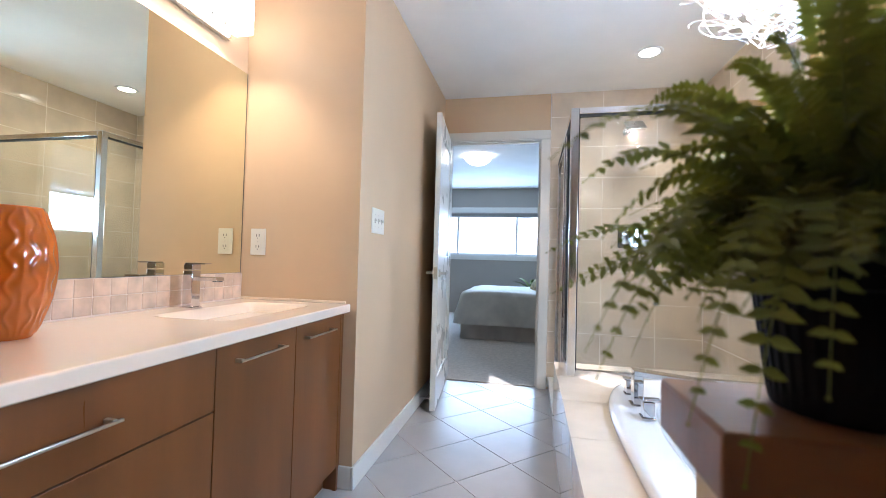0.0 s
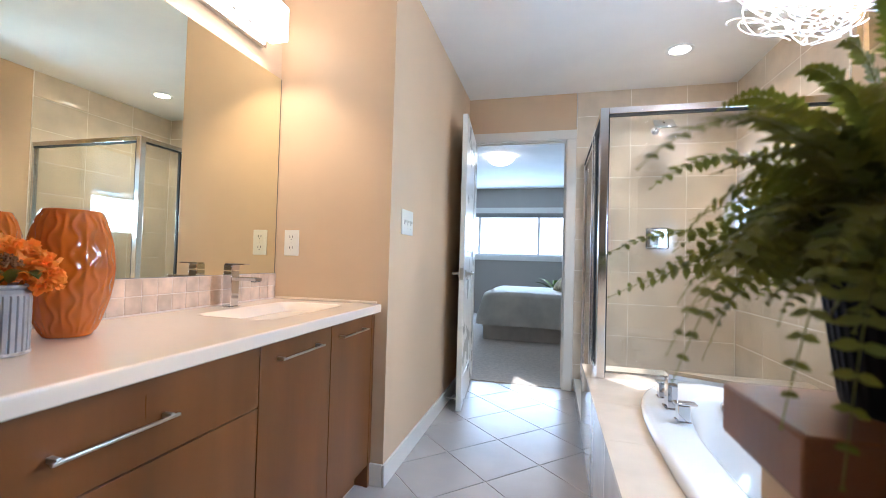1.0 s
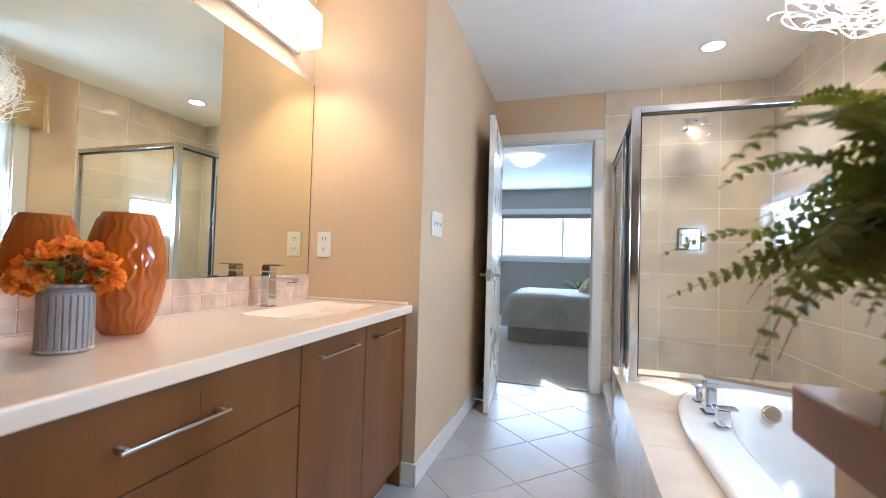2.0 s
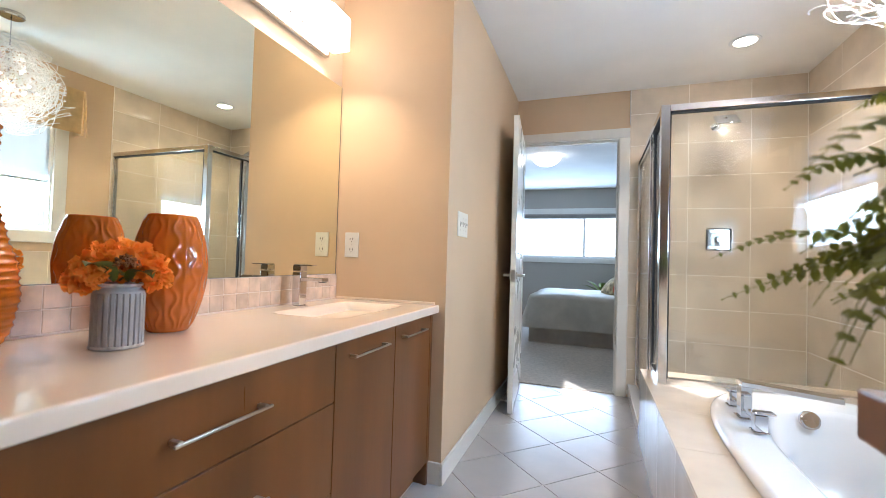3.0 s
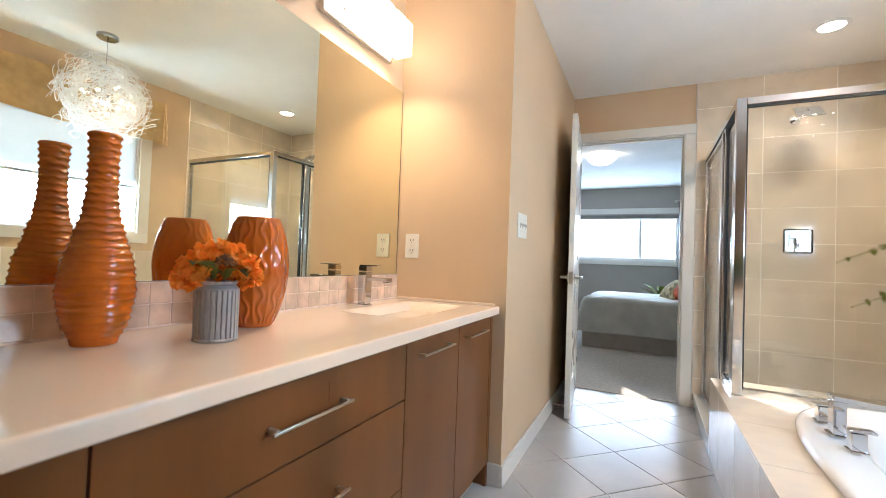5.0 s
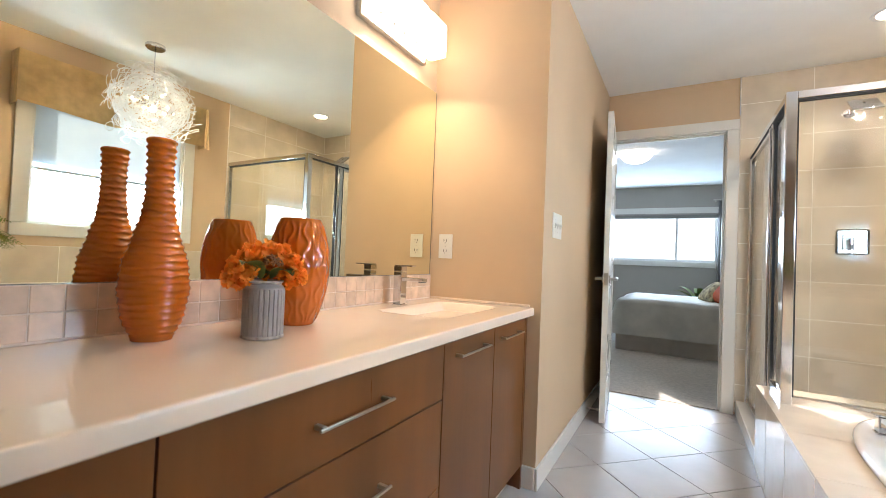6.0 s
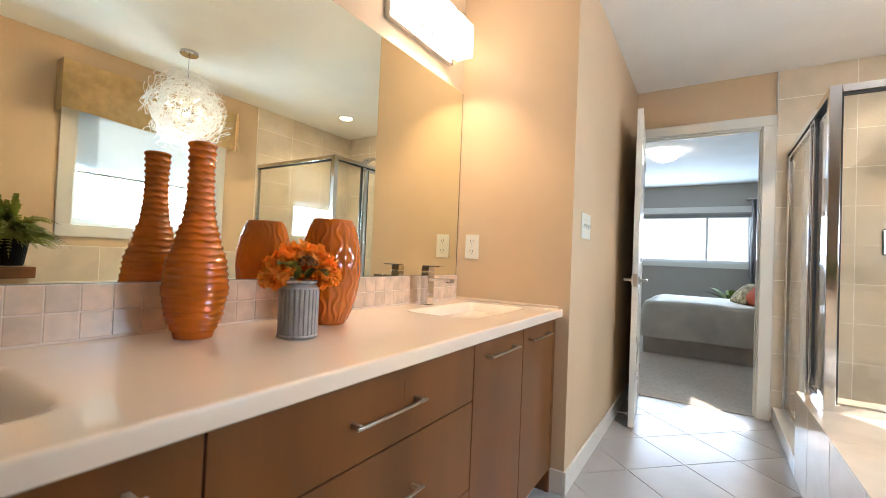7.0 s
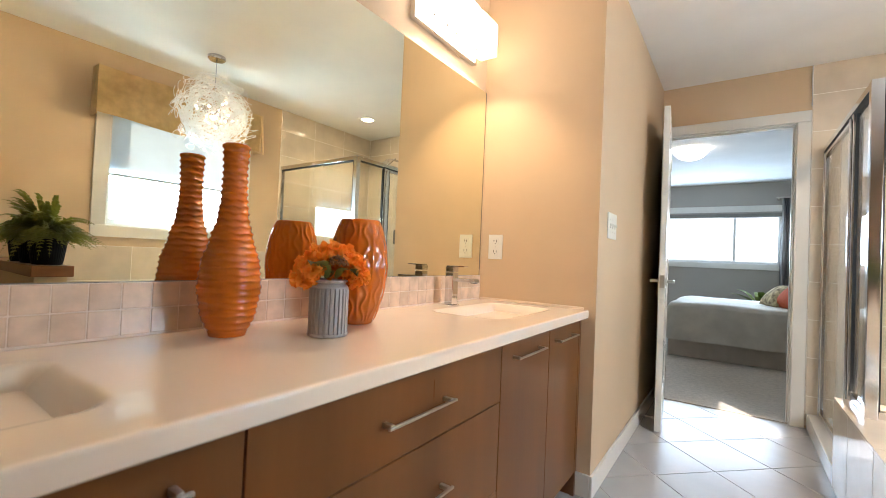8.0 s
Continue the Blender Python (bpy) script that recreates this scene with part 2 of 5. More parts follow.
def piece_mesh(name, dx, dy, dz, mat, bevel=0.002):
    bm = bmesh.new()
    box(bm, -dx / 2, dx / 2, -dy / 2, dy / 2, -dz / 2, dz / 2, bevel, 1)
    return finish(bm, mat, name, 0)


def place_piece(name, mesh, parent, place, turn=0.0):
    ob = new(name, mesh)
    ob.parent = parent
    ob.location = Vector(place) - root_place(parent)
    ob.rotation_euler = (0, 0, turn)
    return ob


# ---------------- the plan ----------------
BACKGLOW = glow("hazy_bright_sky", (0.62, 0.79, 1.0), 1.1)

# the plan, in metres
CEIL_Z = 2.417
RIGHT = 2.64        # wall with the bathroom window
FAR = 1.775         # wall with the door and the shower's back
SWITCH = 0.595      # wall beside the vanity
BACK = -4.4
DOOR_L, DOOR_R, DOOR_H = 0.635, 1.421, 2.046
WIN_Y0, WIN_Y1, WIN_Z0, WIN_Z1 = -0.83, 0.145, 1.15, 2.05
BED_FAR = 6.30
BED_L, BED_R = -1.7, 2.9

# ---------------- bathroom shell ----------------
ground = structure("ground", boxes((-400, 400, -400, 400, -3.3, -3.2)), GROUND, "dry ground a storey below the windows", "ground")
floor = structure("floor", boxes((-0.12, RIGHT + 0.15, BACK - 0.1, FAR + 0.012, -0.14, -0.004)), FGROUT, "bathroom floor of diagonal glazed beige tiles", "floor")
ceiling = structure("ceiling", boxes((-0.12, RIGHT + 0.15, BACK - 0.1, FAR + 0.11, CEIL_Z, CEIL_Z + 0.12)), CEIL, "white painted bathroom ceiling", "ceiling")
wall_west = structure("wall_west", boxes((-0.12, -0.006, BACK, 0.0, -0.1, CEIL_Z)), PAINT, "tan painted wall behind the vanity mirror", "wall")
wall_end = structure("wall_end", boxes((-0.12, SWITCH, 0.0, 0.11, -0.1, CEIL_Z)), PAINT, "tan painted wall at the end of the vanity", "wall")
wall_switch = structure("wall_switch", boxes((SWITCH - 0.11, SWITCH, 0.11, FAR, -0.1, CEIL_Z)), PAINT, "tan painted wall beside the open door", "wall")
wall_north = structure("wall_north", boxes((0.3, DOOR_L, FAR, FAR + 0.11, -0.1, CEIL_Z), (DOOR_L, DOOR_R, FAR, FAR + 0.11, DOOR_H, CEIL_Z),
                       (DOOR_R, BED_R + 0.12, FAR, FAR + 0.11, -0.1, CEIL_Z)), [PAINT], "tan painted wall with the bedroom doorway", "wall")
wall_east = structure("wall_east", boxes((RIGHT, RIGHT + 0.15, BACK, WIN_Y0, -0.1, CEIL_Z), (RIGHT, RIGHT + 0.15, WIN_Y1, FAR, -0.1, CEIL_Z),
                      (RIGHT, RIGHT + 0.15, WIN_Y0, WIN_Y1, -0.1, WIN_Z0), (RIGHT, RIGHT + 0.15, WIN_Y0, WIN_Y1, WIN_Z1, CEIL_Z)), PAINT,
                      "tan painted wall with the window over the bathtub", "wall")
# unseen wall closing the room, set far back to weaken its bounce light
wall_south = structure("wall_south", boxes((-0.12, RIGHT + 0.15, BACK - 0.12, BACK, -0.1, CEIL_Z)), PAINT, "unseen plain tan wall closing the bathroom, set far back to weaken bounced light", "wall")


def baseboard(name, x0, x1, y0, y1, label):
    bm = boxes((x0, x1, y0, y1, 0.0, 0.10), bevel=0.004)
    return structure(name, bm, TRIM, label, "baseboard")


baseboard("baseboard", SWITCH, SWITCH + 0.013, -0.013, 1.695, "white painted baseboard along the tan wall")
baseboard("baseboard", 0.52, SWITCH, -0.013, 0.0, "short white baseboard return beside the vanity")

# bathroom door casing, jambs and threshold
casing = thing("door_casing", (1.0, FAR, 0), "white painted door casing round the bedroom doorway", "door casing", kind="structure")
part("side_casing", boxes((DOOR_R - 0.008, DOOR_R + 0.067, FAR - 0.016, FAR, 0, DOOR_H - 0.008), bevel=0.004), TRIM, casing)
part("side_casing", boxes((DOOR_L - 0.037, DOOR_L + 0.006, FAR - 0.016, FAR, 0, DOOR_H - 0.008), bevel=0.004), TRIM, casing)
part("head_casing", boxes((DOOR_L - 0.037, DOOR_R + 0.067, FAR - 0.018, FAR, DOOR_H - 0.0075, DOOR_H + 0.067), bevel=0.004), TRIM, casing)
part("jamb", boxes((DOOR_R - 0.016, DOOR_R - 0.001, FAR + 0.0005, FAR + 0.118, 0, DOOR_H - 0.016), (DOOR_R - 0.025, DOOR_R - 0.016, FAR + 0.03, FAR + 0.065, 0, DOOR_H - 0.028), bevel=0.002), TRIM, casing)
part("jamb", boxes((DOOR_L + 0.001, DOOR_L + 0.016, FAR + 0.0005, FAR + 0.118, 0, DOOR_H - 0.016), bevel=0.002), TRIM, casing)
part("head_jamb", boxes((DOOR_L + 0.001, DOOR_R - 0.001, FAR + 0.0005, FAR + 0.118, DOOR_H - 0.016, DOOR_H - 0.001), (DOOR_L + 0.02, DOOR_R - 0.02, FAR + 0.03, FAR + 0.065, DOOR_H - 0.028, DOOR_H - 0.016), bevel=0.002), TRIM, casing)
part("strike_plate", boxes((DOOR_R - 0.018, DOOR_R - 0.0155, FAR + 0.005, FAR + 0.028, 0.88, 0.945)), NICKEL, casing, "satin metal strike plate")


# door leaf, swung open into the bathroom
def door_leaf():
    w, h, th = 0.775, 2.012, 0.035
    d = thing("door", (DOOR_L + 0.012, FAR - 0.012, 0.012), "white two-panel interior door standing open against the wall", "door", kind="structure")
    bm = bmesh.new()
    st, core = 0.11, th / 2 - 0.009
    # local x runs along the leaf, y across its thickness
    rails = [(0.0, 0.20), (0.90, 1.04), (h - 0.125, h)]
    box(bm, 0, st, -th / 2, th / 2, 0, h, 0.002)
    box(bm, w - st, w, -th / 2, th / 2, 0, h, 0.002)
    for a, b in rails:
        box(bm, st, w - st, -th / 2, th / 2, a, b, 0.002)
    leaf = part("leaf", bm, DOORP)
    leaf.parent = d
    for a, b in ((0.20, 0.90), (1.04, h - 0.125)):
        pm = bmesh.new()
        box(pm, st, w - st, -core, core, a, b)
        box(pm, st + 0.035, w - st - 0.035, -th / 2 + 0.003, th / 2 - 0.003, a + 0.035, b - 0.035, 0.006, 2)
        p = part("panel", pm, DOORP)
        p.parent = d
    for side in (-1, 1):
        hm = bmesh.new()
        yy = side * th / 2
        box(hm, w - 0.085, w - 0.035, min(yy, yy + side * 0.008), max(yy, yy + side * 0.008), 0.895, 0.945, 0.002)
        cylinder(hm, (w - 0.06, yy, 0.92), (w - 0.06, yy + side * 0.045, 0.92), 0.010)
        box(hm, w - 0.17, w - 0.048, min(yy + side * 0.038, yy + side * 0.052), max(yy + side * 0.038, yy + side * 0.052), 0.911, 0.929, 0.003)
        hd = part("lever_handle", hm, NICKEL, None, "satin metal lever handle")
        hd.parent = d
    lm = bmesh.new()
    box(lm, w, w + 0.002, -0.012, 0.012, 0.88, 0.96)
    cylinder(lm, (w, 0, 0.92), (w + 0.010, 0, 0.92), 0.009)
    lp = part("latch_plate", lm, NICKEL)
    lp.parent = d
    for z in (0.2, 1.0, 1.8):
        gm = cylinder(bmesh.new(), (-0.006, th / 2, z - 0.045), (-0.006, th / 2, z + 0.045), 0.006, 10)
        g = part("hinge", gm, NICKEL)
        g.parent = d
    d.rotation_euler = (0, 0, radians(-84.3))
    return d


door_leaf()

stop = thing("door_stop", (SWITCH + 0.013, 1.12, 0.052), "thin metal door stop on the white baseboard", "door stop")
part("rod", cylinder(bmesh.new(), (SWITCH + 0.013, 1.12, 0.052), (SWITCH + 0.075, 1.12, 0.052), 0.0045, 10), NICKEL, stop)
part("rubber_tip", cylinder(bmesh.new(), (SWITCH + 0.075, 1.12, 0.052), (SWITCH + 0.088, 1.12, 0.052), 0.008, 12), PLASTIC, stop, "white rubber tip")

# ---------------- bathroom window, blind and valance ----------------
win = thing("window_1", (RIGHT, -0.34, WIN_Z0), "white vinyl window with clear glass over the bathtub", "window", kind="structure")
fx0, fx1 = RIGHT + 0.05, RIGHT + 0.11
part("window_frame", boxes((fx0, fx1, WIN_Y0, WIN_Y1, WIN_Z0, WIN_Z0 + 0.05), (fx0, fx1, WIN_Y0, WIN_Y1, WIN_Z1 - 0.05, WIN_Z1), (fx0, fx1, WIN_Y0, WIN_Y0 + 0.05, WIN_Z0 + 0.05, WIN_Z1 - 0.05),
     (fx0, fx1, WIN_Y1 - 0.05, WIN_Y1, WIN_Z0 + 0.05, WIN_Z1 - 0.05), bevel=0.004), VINYL, win)
part("pane", boxes((fx0 + 0.025, fx0 + 0.031, WIN_Y0 + 0.05, WIN_Y1 - 0.05, WIN_Z0 + 0.05, WIN_Z1 - 0.05)), PANE, win, "clear glass").visible_shadow = False
part("reveal", boxes((RIGHT, fx0, WIN_Y0, WIN_Y1, WIN_Z0, WIN_Z0 + 0.012), (RIGHT, fx0, WIN_Y0, WIN_Y0 + 0.012, WIN_Z0 + 0.012, WIN_Z1), (RIGHT, fx0, WIN_Y1 - 0.012, WIN_Y1, WIN_Z0 + 0.012, WIN_Z1)), TRIM, win)
part("latch", boxes((fx0 - 0.02, fx0, WIN_Y0 + 0.012, WIN_Y0 + 0.03, 1.33, 1.39), bevel=0.003), VINYL, win)
c0, c1 = RIGHT - 0.018, RIGHT
part("side_trim", boxes((c0, c1, WIN_Y0 - 0.088, WIN_Y0, WIN_Z0, WIN_Z1), bevel=0.004), TRIM, win)
part("side_trim", boxes((c0, c1, WIN_Y1, WIN_Y1 + 0.088, WIN_Z0, WIN_Z1), bevel=0.004), TRIM, win)
part("head_trim", boxes((c0, c1, WIN_Y0 - 0.088, WIN_Y1 + 0.088, WIN_Z1, WIN_Z1 + 0.088), bevel=0.004), TRIM, win)
part("bottom_trim", boxes((c0, c1, WIN_Y0 - 0.088, WIN_Y1 + 0.088, WIN_Z0 - 0.085, WIN_Z0), bevel=0.004), TRIM, win)

blind = thing("roller_blind", (RIGHT + 0.03, -0.34, 1.53), "white translucent roller blind half drawn in the window", "blind")
part("cloth", boxes((RIGHT + 0.030, RIGHT + 0.032, WIN_Y0 + 0.0122, WIN_Y1 - 0.0122, 1.535, WIN_Z1)), ROLLER, blind)
part("bottom_bar", boxes((RIGHT + 0.024, RIGHT + 0.038, WIN_Y0 + 0.0122, WIN_Y1 - 0.0122, 1.515, 1.535), bevel=0.003), VINYL, blind)


def valance():
    v = thing("window_valance", (RIGHT - 0.07, -0.34, 1.905), "tan fabric box valance with corner pleats over the window", "valance")
    y0, y1, z0, z1, x0 = -0.945, 0.265, 1.905, 2.25, RIGHT - 0.11
    bm = bmesh.new()
    cols, rows = 60, 8
    grid = []
    for j in range(rows + 1):
        row = []
        for i in range(cols + 1):
            u, w = i / cols, j / rows
            y = y0 + (y1 - y0) * u
            sag = 0.018 * math.sin(3 * math.pi * u + 0.6) * (1 - w) + 0.006 * math.sin(11 * u + 3 * w)
            dip = -0.02 * abs(math.sin(math.pi * u)) * (1 - w) + 0.012
            row.append(bm.verts.new((x0 - sag - 0.01 * (1 - w), y, z0 + dip * (1 - w) + (z1 - z0) * w)))
        grid.append(row)
    for j in range(rows):
        for i in range(cols):
            bm.faces.new((grid[j][i], grid[j][i + 1], grid[j + 1][i + 1], grid[j + 1][i]))
    bmesh.ops.solidify(bm, geom=bm.faces[:], thickness=0.006)
    part("front_panel", bm, VALANCE, v)
    for y, s in ((y0, -1), (y1, 1)):
        pm = boxes((x0 - 0.012, RIGHT - 0.002, y - 0.004, y + 0.004, z0, z1), bevel=0.002)
        # a folded pleat at the corner, wider at the hem
        f = [pm.verts.new(p) for p in ((x0 - 0.016, y + s * 0.004, z1), (x0 - 0.03, y + s * 0.022, z0 - 0.008), (x0 - 0.002, y + s * 0.024, z0 - 0.008), (x0 + 0.01, y + s * 0.004, z1))]
        pm.faces.new(f)
        part("side_panel", pm, VALANCE, v)
    part("top_board", boxes((x0 + 0.022, RIGHT - 0.002, y0 + 0.006, y1 - 0.006, z1 - 0.02, z1)), CARC, v)


valance()

# ---------------- vanity ----------------
FRONT = 0.535
VY0 = -2.36


def pull(y0, y1, z, parent):
    """A slim square bar on two short posts."""
    bm = bmesh.new()
    box(bm, FRONT + 0.024, FRONT + 0.0305, y0, y1, z - 0.003, z + 0.003, 0.0012)
    for y in (y0 + 0.014, y1 - 0.014):
        box(bm, FRONT + 0.0005, FRONT + 0.0245, y - 0.005, y + 0.005, z - 0.005, z + 0.005, 0.0015)
    part("bar_pull", bm, NICKEL, parent, "brushed nickel bar pull")


def front(name, unit, y0, y1, z0, z1):
    g = 0.0018
    return part(name, boxes((FRONT - 0.019, FRONT, y0 + g, y1 - g, z0 + g, z1 - g), bevel=0.0015), WOOD, unit)


def unit(y0, y1, label):
    u = thing("vanity_cabinet", (0.3, (y0 + y1) / 2, 0.0), label, "cabinet", "vanity cabinets")
    part("body", boxes((0.004, FRONT - 0.021, y0 + 0.0005, y1 - 0.0005, 0.095, 0.778)), CARC, u)
    part("toe_kick", boxes((0.02, 0.47, y0 + 0.0005, y1 - 0.0005, 0.0, 0.094)), WOOD, u)
    return u


DOOR_UNIT = "brown wooden vanity cabinet with a flat door"
u = unit(-0.39, -0.026, DOOR_UNIT)
pull(-0.344, -0.122, 0.722, front("door", u, -0.39, -0.032, 0.10, 0.775))
part("filler", boxes((FRONT - 0.019, FRONT, -0.0305, -0.003, 0.0, 0.776)), WOOD, u)
part("filler_return", boxes((0.47, FRONT - 0.0195, -0.025, -0.003, 0.0, 0.776)), WOOD, u)
u = unit(-0.78, -0.39, DOOR_UNIT)
pull(-0.716, -0.482, 0.722, front("door", u, -0.78, -0.39, 0.10, 0.775))
u = unit(-1.57, -0.78, "brown wooden vanity cabinet with three wide drawers")
for z0, z1, zh in ((0.603, 0.775, 0.688), (0.345, 0.603, 0.484), (0.10, 0.345, 0.23)):
    pull(-1.297, -1.062, zh, front("drawer", u, -1.57, -0.78, z0, z1))
u = unit(-1.96, -1.57, DOOR_UNIT)
pull(-1.88, -1.65, 0.722, front("door", u, -1.96, -1.57, 0.10, 0.775))
u = unit(VY0, -1.96, DOOR_UNIT)
pull(-2.27, -2.04, 0.722, front("door", u, VY0, -1.96, 0.10, 0.775))

TOP = 0.815


def basin_depth(x, y, cx, cy, hx, hy):
    """How far the counter dips at a place inside a moulded basin."""
    r = 0.05
    qx, qy = abs(x - cx) - hx + r, abs(y - cy) - hy + r
    d = math.hypot(max(qx, 0), max(qy, 0)) + min(max(qx, qy), 0) - r
    if d >= 0:
        return 0.0
    s = min(1.0, -d / 0.115)
    s = s * s * (3 - 2 * s)
    return 0.105 * s + 0.012 * min(1.0, -d / 0.14)


def countertop():
    c = thing("vanity_countertop", (0.28, -1.2, TOP), "glossy cream moulded countertop with two integral basins", "countertop")
    bm = bmesh.new()
    basins = ((0.285, -0.36, 0.155, 0.255), (0.285, -1.955, 0.165, 0.265))
    depth, r = 0.565, 0.006
    xs = list(np.linspace(0.004, depth - r, 72))
    ys = list(np.linspace(VY0, -0.003, 300))
    prof = [(depth - r * (1 - math.sin(a)), TOP - r * (1 - math.cos(a))) for a in (0.5, 1.05, 1.57)] + [(depth, TOP - 0.033), (depth - 0.003, TOP - 0.036), (0.004, TOP - 0.036)]
    rows = []
    for y in ys:
        row = [bm.verts.new((x, y, TOP - max(basin_depth(x, y, *b) for b in basins))) for x in xs]
        row += [bm.verts.new((x, y, z)) for x, z in prof]
        rows.append(row)
    n = len(rows[0])
    for a, b in zip(rows, rows[1:]):
        for k in range(n - 1):
            bm.faces.new((a[k], a[k + 1], b[k + 1], b[k]))
    bm.faces.new(rows[-1])
    bm.faces.new(rows[0])
    part("slab", bm, COUNTER, c, smooth=40)
    part("side_bead", boxes((0.012, 0.545, -0.011, -0.003, TOP + 0.0005, TOP + 0.012), bevel=0.003), COUNTER, c)
    for cx, cy in ((0.285, -0.36), (0.285, -1.955)):
        dm = lathe([(0.026, 0.0), (0.026, 0.003), (0.02, 0.005), (0.018, 0.003), (0.002, 0.004)], 24, (cx, cy, TOP - 0.1175))
        part("drain", dm, CHROME, c, "chrome drain")


countertop()


def basin_faucet(y):
    f = thing("basin_faucet", (0.084, y, TOP), "square chrome single-lever basin faucet", "faucet", "basin faucets")
    part("base_plate", boxes((0.058, 0.110, y - 0.027, y + 0.027, TOP, TOP + 0.005), bevel=0.0015), CHROME, f)
    part("body", boxes((0.064, 0.104, y - 0.021, y + 0.021, TOP + 0.005, TOP + 0.142), bevel=0.002), CHROME, f)
    sm = boxes((0.102, 0.210, y - 0.019, y + 0.019, TOP + 0.106, TOP + 0.120), bevel=0.002)
    sp = part("spout", sm, CHROME, f)
    part("aerator", boxes((0.187, 0.208, y - 0.014, y + 0.014, TOP + 0.103, TOP + 0.107)), SLOT, sp)
    hm = boxes((0.064, 0.104, y - 0.021, y + 0.021, TOP + 0.145, TOP + 0.168), bevel=0.002)
    box(hm, 0.066, 0.154, y - 0.017, y + 0.017, TOP + 0.168, TOP + 0.173, 0.001, 1)
    part("lever", hm, CHROME, f)


basin_faucet(-0.385)
basin_faucet(-1.955)

# stone splash tiles, two rows
splash = thing("backsplash", (0.0, -1.2, TOP), "two-row backsplash of small mottled stone tiles", "backsplash", kind="structure")
part("grout_bed", boxes((-0.0055, 0.005, VY0, -0.0005, TOP + 0.0005, 0.936)), SGROUT, splash)

mirror = thing("vanity_mirror", (0.0, -1.2, 0.938), "large frameless wall mirror over the vanity", "mirror")
part("mirror_glass", boxes((-0.0055, 0.0, VY0, -0.006, 0.9385, 1.892)), MIRROR, mirror)
part("polished_edge", boxes((-0.0055, 0.001, -0.0055, -0.003, 0.9385, 1.892)), MEDGE, mirror)
part("bottom_channel", boxes((-0.0055, 0.004, VY0, -0.003, 0.9365, 0.9383)), MEDGE, mirror)


def sconce(y0):
    s = thing("vanity_light", (0.0, y0 + 0.25, 2.07), "chrome wall light with a row of lit square glass shades", "wall light")
    part("back_plate", boxes((-0.0055, 0.022, y0, y0 + 0.49, 1.975, 2.20), bevel=0.003), CHROME, s)
    for k in range(3):
        a = y0 + 0.022 + k * 0.165
        part("socket", cylinder(bmesh.new(), (0.022, a + 0.0755, 2.075), (0.034, a + 0.0755, 2.075), 0.02), CHROME, s)
        part("glass_shade", boxes((0.034, 0.128, a, a + 0.151, 1.995, 2.155), bevel=0.010), SHADEG, s, "glowing opal glass")
        for d in (0.03, 0.121):
            part("screw", cylinder(bmesh.new(), (0.08, a + d, 1.988), (0.08, a + d, 1.9948), 0.004, 8), SLOT, s)


sconce(-0.64)


def plate(name, label, place, normal_x, w, h, kind_of):
    p = thing(name, place, label, name.replace("_", " "))
    x, y, z = place

    def put(nm, u0, u1, v0, v1, d0, d1, mat, bev=0.0):
        if normal_x:
            bm = boxes((x + d0, x + d1, y + u0, y + u1, z + v0, z + v1), bevel=bev)
        else:
            bm = boxes((x + u0, x + u1, y - d1, y - d0, z + v0, z + v1), bevel=bev)
        return part(nm, bm, mat, p)

    put("cover_plate", -w / 2, w / 2, -h / 2, h / 2, 0.0005, 0.006, PLASTIC, 0.002)
    if kind_of == "outlet":
        for v in (0.026, -0.026):
            f = put("receptacle", -0.017, 0.017, v - 0.017, v + 0.017, 0.0061, 0.008, PLASTIC, 0.001)
            for a, b in ((-0.009, -0.006), (0.006, 0.009)):
                s = put("slot", a, b, v - 0.002, v + 0.009, 0.0081, 0.0086, SLOT)
            put("slot", -0.002, 0.002, v - 0.011, v - 0.007, 0.0081, 0.0086, SLOT)
        put("screw", -0.002, 0.002, -0.002, 0.002, 0.0061, 0.0075, NICKEL)
    else:
        for u in (-0.046, 0.0, 0.046):
            put("toggle_slot", u - 0.005, u + 0.005, -0.012, 0.012, 0.0061, 0.0068, WORN)
            put("toggle", u - 0.0035, u + 0.0035, -0.003, 0.009, 0.0069, 0.017, PLASTIC, 0.001)
            for v in (-0.03, 0.03):
                put("screw", u - 0.002, u + 0.002, v - 0.002, v + 0.002, 0.0061, 0.0072, NICKEL)


plate("wall_outlet", "ivory duplex wall outlet above the counter", (0.089, 0.0, 1.086), False, 0.078, 0.124, "outlet")
plate("light_switch", "ivory triple toggle light switch on the tan wall", (SWITCH, 0.222, 1.207), True, 0.165, 0.124, "switch")

# ---------------- vases and flowers on the counter ----------------


